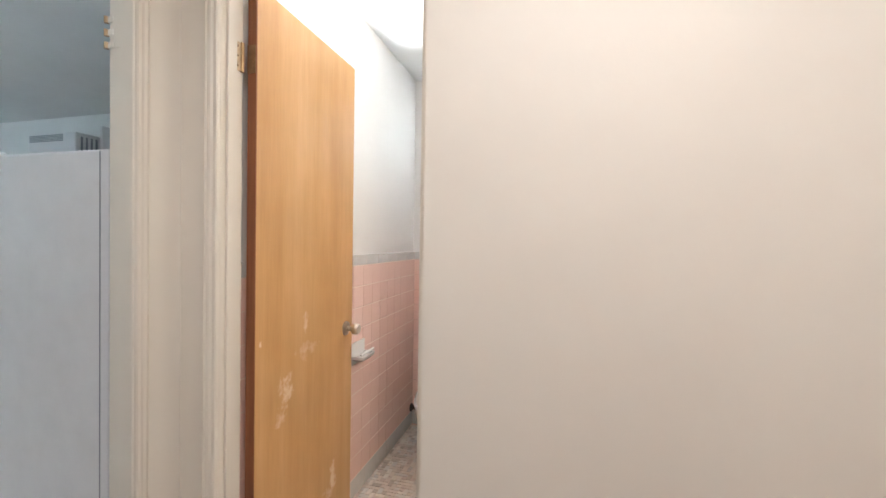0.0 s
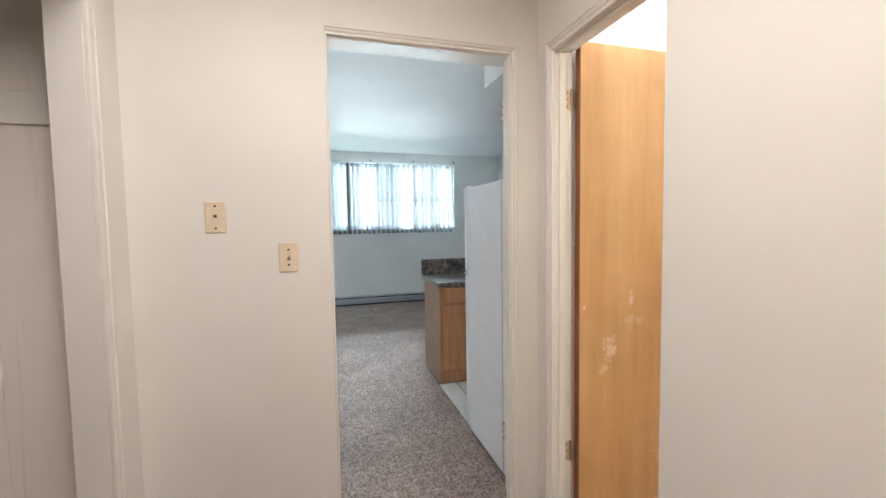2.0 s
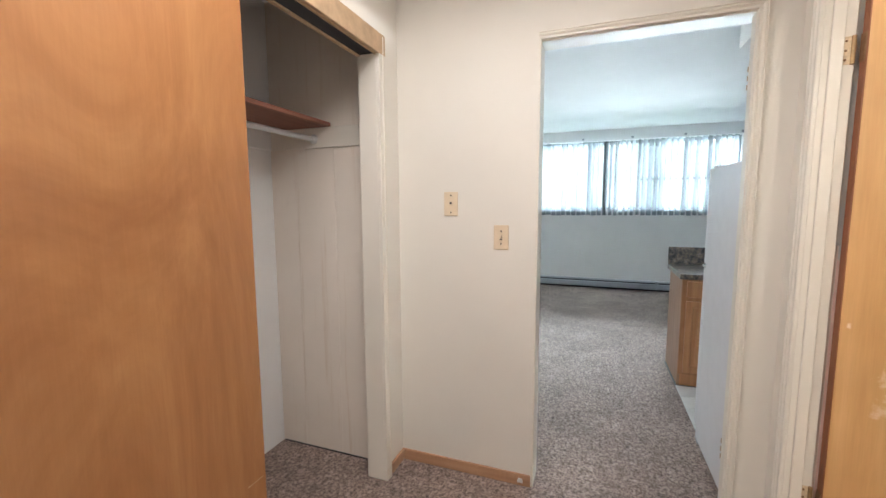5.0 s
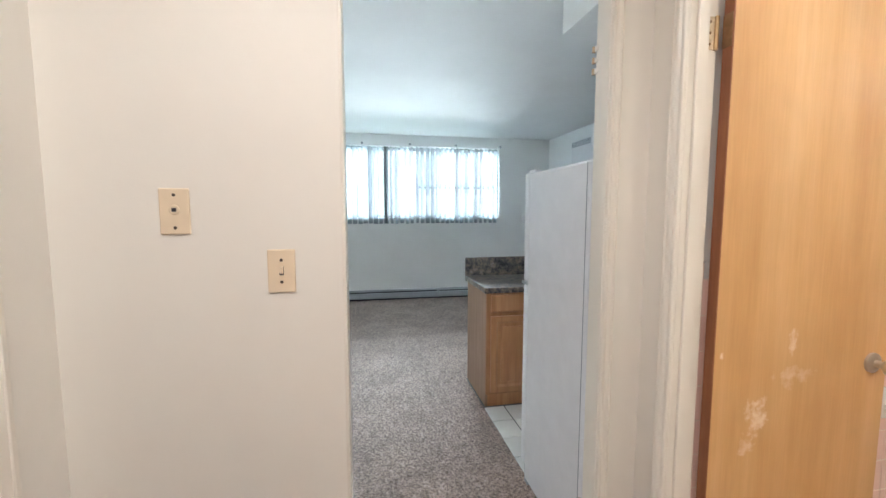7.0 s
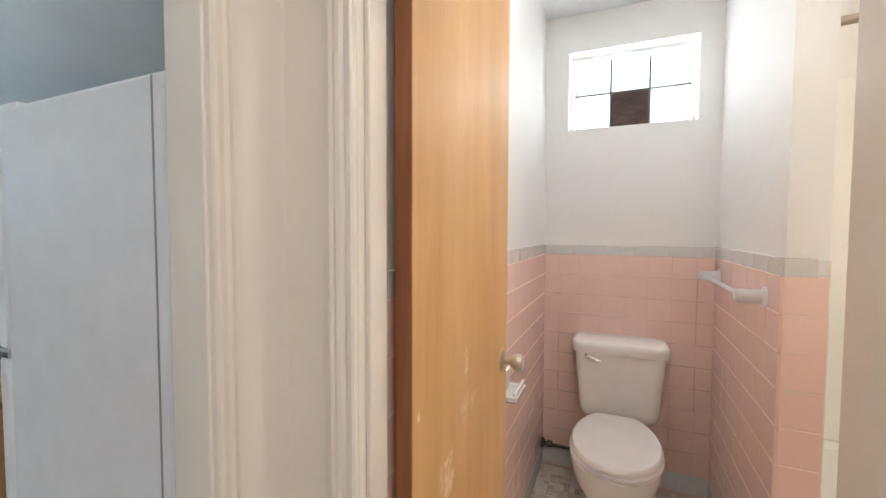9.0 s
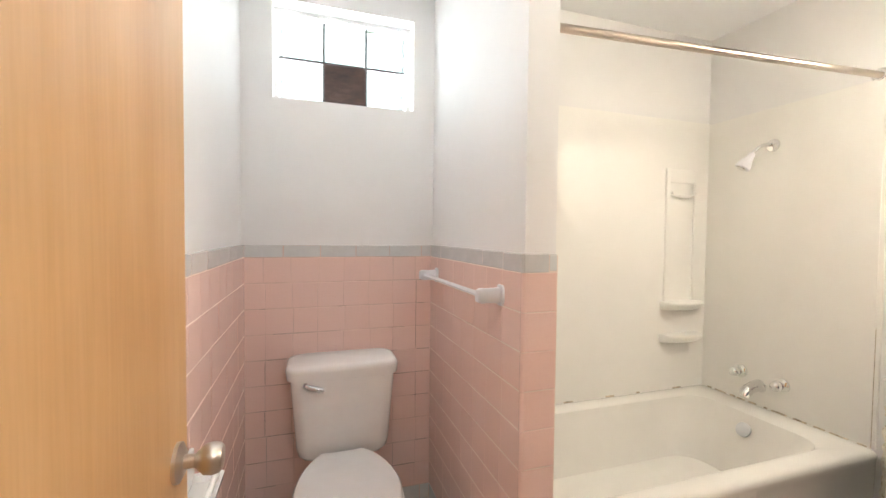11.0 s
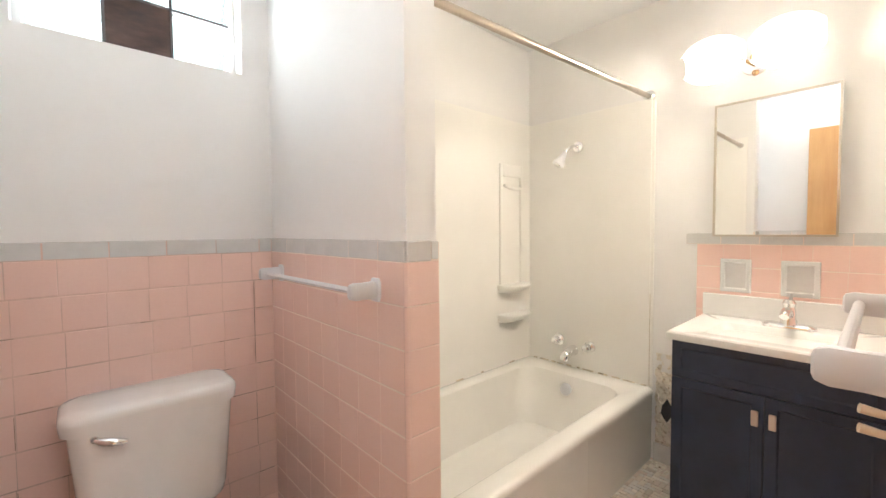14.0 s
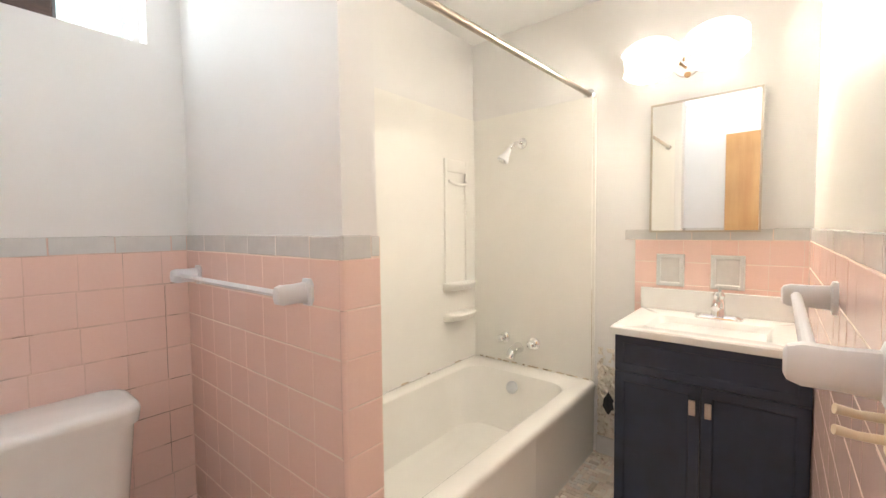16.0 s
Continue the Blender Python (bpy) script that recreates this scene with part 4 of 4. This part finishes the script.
# ---- vanity ----
VX0, VY0, VY1, VH = 1.700, YB + 0.014, 2.128, 0.818
vn = thing("vanity_cabinet", "dark navy vanity cabinet with two shaker doors", "vanity")
part("body", box((VX0 + 0.018, VY0, 0.0), (XE - 0.012, VY1, VH), 0.002, 1), "navy_paint", vn)
bm = bmesh.new()
panel_front(bm, (VX0, VY0 + 0.002, 0.662), (VX0 + 0.018, VY1 - 0.002, VH - 0.003), 0, -1, 0.045, -0.005)
part("drawer_panel", bm, "navy_paint", vn)
mid = (VY0 + VY1) / 2
for y0, y1 in ((VY0 + 0.002, mid - 0.002), (mid + 0.002, VY1 - 0.002)):
    bm = bmesh.new()
    panel_front(bm, (VX0, y0, 0.07), (VX0 + 0.018, y1, 0.657), 0, -1, 0.05, -0.005)
    d = part("door", bm, "navy_paint", vn)
    yc = mid + (0.026 if y0 > mid - 0.01 else -0.026)
    part("pull", box((VX0 - 0.022, yc - 0.011, 0.548), (VX0 - 0.012, yc + 0.011, 0.605), 0.002, 1), "copper_pull", d, "flat copper-toned pull")
    part("pull_stem", box((VX0 - 0.013, yc - 0.004, 0.568), (VX0 + 0.001, yc + 0.004, 0.585)), "copper_pull", d)
vt = thing("washbasin", "white cultured marble washbasin with a moulded bowl", "washbasin")
tx0, tx1, ty0, ty1 = 1.668, XE - 0.010, YB + 0.010, 2.142
ax, ay, hx_, hy_ = (tx0 + tx1) / 2, (ty0 + ty1) / 2, (tx1 - tx0) / 2, (ty1 - ty0) / 2
part("top", loft([rrect(ax, ay, VH + 0.001, hx_ - 0.003, hy_ - 0.003, 0.006), rrect(ax, ay, VH + 0.006, hx_, hy_, 0.008), rrect(ax, ay, VH + 0.028, hx_, hy_, 0.008), rrect(ax, ay, VH + 0.034, hx_ - 0.006, hy_ - 0.006, 0.008),
                  rrect(ax - 0.03, ay, VH + 0.0335, 0.150, 0.215, 0.03), rrect(ax - 0.03, ay, VH + 0.029, 0.142, 0.207, 0.035), rrect(ax - 0.03, ay, VH - 0.04, 0.115, 0.17, 0.05), rrect(ax - 0.03, ay, VH - 0.075, 0.06, 0.10, 0.04)]), "porcelain", vt, "", True)
part("backsplash", box((XE - 0.030, ty0, VH + 0.034), (XE - 0.010, ty1, VH + 0.140), 0.004, 2), "porcelain", vt)
fc = thing("sink_faucet", "chrome single-lever sink faucet on a base plate", "faucet", at=(2.085, 1.80, VH + 0.0345))
fc.scale = (1.15, 1.15, 1.15)
part("base_plate", loft([rrect(0, 0, z, hx, hy, r) for z, hx, hy, r in ((0, 0.026, 0.080, 0.024), (0.008, 0.026, 0.080, 0.024), (0.016, 0.020, 0.068, 0.019))]), "chrome", fc, "", True)
part("body", turned((0, 0, 0.012), (0, 0, 0.078), [(0, 0.026), (0.4, 0.022), (0.8, 0.021), (1, 0.017)]), "chrome", fc, "", True)
part("spout", tube(arc((-0.005, 0, 0.045), (-0.06, 0, 0.085), (-0.105, 0, 0.055)), [0.016] * 7 + [0.015, 0.0145, 0.014, 0.013], 14), "chrome", fc, "", True)
lv = part("lever", turned((0, 0, 0.078), (0, 0, 0.104), [(0, 0.018), (0.5, 0.021), (1, 0.014)]), "chrome", fc, "", True)
part("lever_arm", tube([(0.0, 0, 0.098), (0.03, 0, 0.112), (0.048, 0, 0.116)], [0.008, 0.007, 0.006], 10), "chrome", lv, "", True)

# recessed ceramic dishes above the basin
def recessed_dish(y0, y1, z0, z1, toothbrush):
    d = thing("recessed_dish", "grey ceramic recessed wall dish in pink tile", "soap dish", "recessed dishes")
    x = XE - 0.009
    w = 0.021
    def ring(o, out):
        return [(x - out, y0 + o, z0 + o), (x - out, y1 - o, z0 + o), (x - out, y1 - o, z1 - o), (x - out, y0 + o, z1 - o)]
    part("rim", loft([ring(0.0, -0.002), ring(0.0, 0.010), ring(0.003, 0.0155), ring(w - 0.005, 0.0155), ring(w, 0.011), ring(w, 0.0)], False, False), "white_tile", d)
    part("back", box((x - 0.007, y0 + w, z0 + w), (x + 0.001, y1 - w, z1 - w)), "grey_tile", d)
    if toothbrush:
        part("lip", box((x - 0.022, y0 + w, z0 + 0.004), (x - 0.002, y1 - w, z0 + 0.022), 0.004, 2), "grey_tile", d)


recessed_dish(1.950, 2.072, 0.972, 1.130, False)
recessed_dish(1.712, 1.842, 0.972, 1.130, True)

mc = thing("medicine_cabinet", "mirrored medicine cabinet with a thin steel frame", "mirror cabinet")
part("cabinet_box", box((2.172, 1.664, 1.242), (XE - 0.001, 2.098, 1.858)), "grille_grey", mc)
md = part("mirror_door", boxes(((-0.006, 0.0, 0.0), (0.004, 0.0085, 0.624)), ((-0.006, 0.4335, 0.0), (0.004, 0.442, 0.624)), ((-0.006, 0.0085, 0.0), (0.004, 0.4335, 0.0085)), ((-0.006, 0.0085, 0.6155), (0.004, 0.4335, 0.624))), "brushed_metal", mc, "steel-framed mirror door standing slightly ajar")
md.matrix_basis = pose(2.148, 1.660, 1.238, 0, 0, -1.7)
part("mirror", box((-0.001, 0.0084, 0.0084), (0.003, 0.4336, 0.6156)), "mirror_glass", md)

vl = thing("vanity_light", "two-lamp wall light with glowing frosted glass shades", "wall light")
LZ, LYC = 2.035, 1.955
part("back_plate", turned((XE - 0.001, LYC, LZ), (XE - 0.03, LYC, LZ), [(0, 0.058), (0.6, 0.055), (1, 0.03)]), "plastic_white", vl, "", True)
part("finial", turned((XE - 0.03, LYC, LZ + 0.012), (XE - 0.062, LYC, LZ + 0.012), [(0, 0.008), (0.6, 0.008), (0.7, 0.013), (1, 0.008)]), "brass", vl, "small brass finial", True)
part("arm", tube([(XE - 0.177, LYC - 0.055, LZ - 0.005), (XE - 0.14, LYC - 0.03, LZ - 0.01), (XE - 0.03, LYC, LZ - 0.02), (XE - 0.14, LYC + 0.03, LZ - 0.01), (XE - 0.177, LYC + 0.055, LZ - 0.005)], 0.008, 10), "brass", vl, "", True)
part("switch_knob", turned((XE - 0.06, LYC - 0.01, LZ - 0.055), (XE - 0.06, LYC - 0.01, LZ - 0.075), [(0, 0.012), (0.5, 0.014), (1, 0.008)]), "brass", vl, "", True)
for sg in (-1, 1):
    part("shade", turned((XE - 0.18, LYC + sg * 0.05, LZ), (XE - 0.18, LYC + sg * 0.205, LZ), [(0, 0.026), (0.1, 0.038), (0.35, 0.052), (0.75, 0.056), (0.92, 0.046), (1.0, 0.02)]), "lamp_glass", vl, "glowing frosted glass shade", True)
    # added, unseen white bowl behind and over the glass; keeps lamp light off the wall
    bm = bmesh.new()
    cols = []
    for i in range(9):
        u = sg * (0.012 + 0.235 * i / 8)
        rr = 0.1 * math.sqrt(1 - ((i - 4) / 4.6) ** 2)
        cols.append([bm.verts.new((XE - 0.18 + rr * math.cos(a), LYC + u, LZ + rr * math.sin(a))) for a in (radians(-74 + 20.2 * k) for k in range(12))])
    for p0, p1 in zip(cols, cols[1:]):
        for k in range(11):
            bm.faces.new((p0[k], p0[k + 1], p1[k + 1], p1[k]))
    bmesh.ops.solidify(bm, geom=bm.faces, thickness=0.002)
    part("reflector", bm, "plastic_white", vl, "added white bowl shielding the wall from lamp light", True)

# ---- towel bars, soap dish, hooks ----
def towel_bar(name, a, c, out, material, label, k=1.0):
    """A bar between two moulded posts; a and c lie on the wall, out points into the room."""
    t = thing(name, label, "towel bar")
    a, c, out = Vector(a), Vector(c), Vector(out)
    along = (c - a).normalized()
    for p in (a, c):
        rings = []
        for d, w, h in ((0.0, 0.026, 0.038), (0.010, 0.026, 0.038), (0.014, 0.017, 0.028), (0.05, 0.016, 0.026), (0.085, 0.017, 0.027), (0.10, 0.014, 0.022), (0.104, 0.008, 0.014)):
            q = p + out * d * k
            rings.append([q + along * (w * k * x) + Vector((0, 0, h * k * z)) for x, z in ((-1, -0.6), (-0.6, -1), (0.6, -1), (1, -0.6), (1, 0.6), (0.6, 1), (-0.6, 1), (-1, 0.6))])
        part("post", loft(rings), material, t, "", True)
    part("bar", tube([a + out * 0.075 * k, c + out * 0.075 * k], 0.0105 * k, 4 if name == "square_towel_bar" else 14), material, t)
    return t


towel_bar("square_towel_bar", (0.4475, 2.44, 1.122), (0.4475, 3.09, 1.122), (-1, 0, 0), "plastic_white", "white plastic towel bar on the pink tile", 0.82)
towel_bar("round_towel_bar", (0.565, YB + 0.011, 1.098), (1.14, YB + 0.011, 1.105), (0, 1, 0), "plastic_white", "white ceramic towel bar beside the vanity", 0.92)
hk = thing("robe_hook", "ivory two-pronged robe hook on the tile", "hook", at=(0.56, YB + 0.011, 1.04))
part("plate", box((-0.012, 0.0, -0.03), (0.012, 0.008, 0.03), 0.003, 2), "ivory_plastic", hk)
for z in (-0.012, 0.012):
    part("prong", tube([(0, 0.006, z), (-0.004, 0.03, z), (-0.01, 0.05, z + 0.004)], [0.0055, 0.005, 0.006], 10), "ivory_plastic", hk, "", True)
sd_ = thing("soap_dish", "white ceramic soap dish fixed to the pink tile", "soap dish", at=(XBW + 0.0115, 2.305, 0.735))
part("tray", loft([rrect(0.035, 0, z, hx, hy, 0.012) for z, hx, hy in ((-0.012, 0.025, 0.055), (0.0, 0.036, 0.072), (0.014, 0.038, 0.075), (0.012, 0.030, 0.066), (0.0, 0.026, 0.06))]), "porcelain", sd_, "", True)
part("back_plate", box((0, -0.078, -0.035), (0.010, 0.078, 0.075), 0.004, 2), "porcelain", sd_)
part("grab_lip", box((0.055, -0.075, 0.02), (0.068, 0.075, 0.034), 0.005, 2), "porcelain", sd_)

# ---- tiles, laid one by one ----
PITCH = 0.1095


def tile_mesh(w, h, material, t=0.008, soft=0.0022, side=0.0009):
    """A tile lying in x (width) and y (height), its face towards z."""
    bm = bmesh.new()
    b0 = [bm.verts.new(p) for p in ((0, 0, 0), (w, 0, 0), (w, h, 0), (0, h, 0))]
    b1 = [bm.verts.new(p) for p in ((0.0004, 0.0004, t - soft * 0.7), (w - 0.0004, 0.0004, t - soft * 0.7), (w - 0.0004, h - 0.0004, t - soft * 0.7), (0.0004, h - 0.0004, t - soft * 0.7))]
    b2 = [bm.verts.new(p) for p in ((side, soft, t), (w - side, soft, t), (w - side, h - soft, t), (side, h - soft, t))]
    for a, c in ((b0, b1), (b1, b2)):
        for i in range(4):
            bm.faces.new((a[i], a[(i + 1) % 4], c[(i + 1) % 4], c[i]))
    bm.faces.new(b2)
    me = bpy.data.meshes.new("tile")
    bm.to_mesh(me)
    bm.free()
    me.materials.append(MATS[material])
    return me


TILES = {}
rt = random.Random(8)


def lay(parent, name, origin, along, normal, u, z, w, h, material, jitter=0.0007):
    key = (round(w, 4), round(h, 4), material)
    if key not in TILES:
        TILES[key] = tile_mesh(w, h, material)
    o = new(name, TILES[key])
    o.parent = parent
    x, n = Vector(along), Vector(normal)
    up = n.cross(x)
    p = Vector(origin) + x * (u + rt.uniform(-jitter, jitter)) + up * (z + rt.uniform(-jitter, jitter)) + n * rt.uniform(-0.0004, 0.0006)
    o.matrix_basis = Matrix(((x.x, up.x, n.x, p.x), (x.y, up.y, n.y, p.y), (x.z, up.z, n.z, p.z), (0, 0, 0, 1)))


def tiled(parent, origin, along, normal, length, lo, hi, base, cap, first=PITCH):
    """Rows of tiles on a wall: grey base, pink field from row lo to hi, grey cap."""
    g = 0.0016
    us = [0.0]
    step = first
    while us[-1] + step < length - 0.012:
        us.append(us[-1] + step)
        step = PITCH
    us.append(length)
    for k in range(lo, hi):
        z = 0.105 + PITCH * k
        row = [us[0]] + [u + rt.choice((-0.005, -0.0025, 0.0, 0.0025, 0.005)) for u in us[1:-1]] + [us[-1]]
        for a, c in zip(row, row[1:]):
            lay(parent, "tile", origin, along, normal, a + 0.0003, z + g / 2, c - a - 0.0006, PITCH - g, "pink_tile", 0.0003)
    for rowz, h, on in ((0.002, 0.101, base), (0.105 + 10 * PITCH, 0.052, cap)):
        if on:
            u = 0.0
            while u < length - 0.01:
                w = min(0.152, length - u)
                lay(parent, "trim_tile", origin, along, normal, u + g / 2, rowz, w - g, h, "grey_tile")
                u += 0.152


def bed(parent, lo, hi, material="pale_grout"):
    part("grout_bed", box(lo, hi), material, parent)


H = 0.105 + 10 * PITCH + 0.05
bed(wall_bw, (XBW, YB + 0.004, 0), (XBW + 0.0113, YBN - 0.0005, H))
tiled(wall_bw, (XBW + 0.004, YB + 0.012, 0), (0, 1, 0), (1, 0, 0), YBN - YB - 0.02, 0, 10, True, True)
bed(wall_bn, (XBW + 0.0115, YBN - 0.0113, 0), (0.4475, YBN, H), "grout")
# dark stains where the joints behind the toilet have opened
bm = bmesh.new()
rj = random.Random(21)
for k in range(1, 10):
    x = XBW + 0.02
    while x < 0.42:
        w = rj.uniform(0.02, 0.11)
        if rj.random() < (0.5 if x < -0.12 or x > 0.33 else 0.22):
            z = 0.105 + PITCH * k + rj.uniform(-0.0006, 0.0006)
            bm_box(bm, (x, YBN - 0.0122, z - 0.0008), (min(x + w, 0.44), YBN - 0.009, z + 0.0008))
        x += w
for u, k0, k1 in ((0.078, 3, 4), (0.078, 5, 6), (0.735, 6, 9), (0.735, 3, 5), (0.297, 7, 8)):
    x = XBW + 0.012 + u
    bm_box(bm, (x - 0.0008, YBN - 0.0121, 0.112 + PITCH * k0), (x + 0.0008, YBN - 0.009, 0.098 + PITCH * k1))
part("stained_joint", bm, "stained_grout", wall_bn, "dark stained joints between tiles")
tiled(wall_bn, (XBW + 0.012, YBN - 0.004, 0), (1, 0, 0), (0, -1, 0), 0.446 - XBW - 0.012, 0, 10, True, True, 0.078)
bed(wall_p, (0.4467, 2.3245, 0), (0.458, YBN - 0.0115, H))
tiled(wall_p, (0.454, YBN - 0.012, 0), (0, -1, 0), (-1, 0, 0), YBN - 0.012 - 2.3165, 0, 10, True, True, 0.1)
bed(wall_p, (0.4525, 2.3137, 0), (0.555, 2.324, H - 0.002))
for k in range(10):
    z = 0.105 + PITCH * k
    lay(wall_p, "tile", (0.4465, 2.320, 0), (1, 0, 0), (0, -1, 0), 0.010, z + 0.001, 0.096, PITCH - 0.0018, "pink_tile")
    part("bullnose", tube([(0.4535, 2.3195, z + 0.001), (0.4535, 2.3195, z + PITCH - 0.001)], 0.0085, 12), "pink_tile", wall_p, "", True)
lay(wall_p, "trim_tile", (0.447, 2.320, 0), (1, 0, 0), (0, -1, 0), 0.004, 0.105 + 10 * PITCH, 0.076, 0.052, "grey_tile")
lay(wall_p, "trim_tile", (0.447, 2.320, 0), (1, 0, 0), (0, -1, 0), 0.082, 0.105 + 10 * PITCH + 0.004, 0.024, 0.046, "white_tile")
bed(wall_e, (XE - 0.0115, YB + 0.012, 0.80), (XE, 2.175, H - 0.002))
bed(wall_e, (XE - 0.0113, 2.175, H - 0.05), (XE, 2.2245, H - 0.002))
tiled(wall_e, (XE - 0.004, 2.175, 0), (0, -1, 0), (-1, 0, 0), 2.175 - YB - 0.012, 6, 10, False, False)
for k, y in enumerate((2.225, 2.073, 1.921, 1.769, 1.617)):
    lay(wall_e, "trim_tile", (XE - 0.004, y, 0), (0, -1, 0), (-1, 0, 0), 0, 0.105 + 10 * PITCH, min(0.150, y - YB - 0.012), 0.052, "grey_tile")
bed(wall_n, (BX1 + 0.06, YB, 0), (XE - 0.0117, YB + 0.0113, H))
tiled(wall_n, (XE - 0.012, YB + 0.004, 0), (-1, 0, 0), (0, 1, 0), XE - 0.012 - BX1 - 0.07, 0, 10, True, True)
for k in range(4):
    for j in range(9):
        y0, x0 = (1.337, 1.489, 1.691, 1.893)[k], -2.032 + 0.202 * j
        if x0 < XWL - 0.2:
            lay(floor_kitchen, "tile", (x0, y0, -0.006), (1, 0, 0), (0, 0, 1), 0, 0, 0.193, 0.144 if k == 0 else 0.193, "white_tile", 0.001)

# bathroom floor mosaic
verts, faces = [], []
rm = random.Random(4)
q = 0.0262
ny, nx = int((YBN - 1.455) / q), int((XE - XBW) / q)
used = set()
for j in range(ny):
    for i in range(nx):
        if (i, j) in used:
            continue
        w = h = 1
        r = rm.random()
        if r < 0.35 and (i + 1, j) not in used and i + 1 < nx:
            w = 2
        elif r < 0.6 and j + 1 < ny:
            h = 2
        for a in range(w):
            for c in range(h):
                used.add((i + a, j + c))
        x0, y0 = XBW + i * q, 1.452 + j * q
        x1, y1 = x0 + w * q - 0.0022, y0 + h * q - 0.0022
        n = len(verts)
        zt = rm.uniform(-0.0003, 0.0003)
        verts += [(x0, y0, -0.004), (x1, y0, -0.004), (x1, y1, -0.004), (x0, y1, -0.004), (x0 + 0.001, y0 + 0.001, zt), (x1 - 0.001, y0 + 0.001, zt), (x1 - 0.001, y1 - 0.001, zt), (x0 + 0.001, y1 - 0.001, zt)]
        faces += [(n + 4, n + 5, n + 6, n + 7)] + [(n + k, n + (k + 1) % 4, n + 4 + (k + 1) % 4, n + 4 + k) for k in range(4)]
me = bpy.data.meshes.new("mosaic_tiles")
me.from_pydata(verts, [], faces)
me.materials.append(MATS["mosaic"])
mo = new("mosaic_tiles", me)
mo.parent = floor_bath
tagged(mo, "small mixed beige, grey and rose mosaic tiles", kind="stuff")
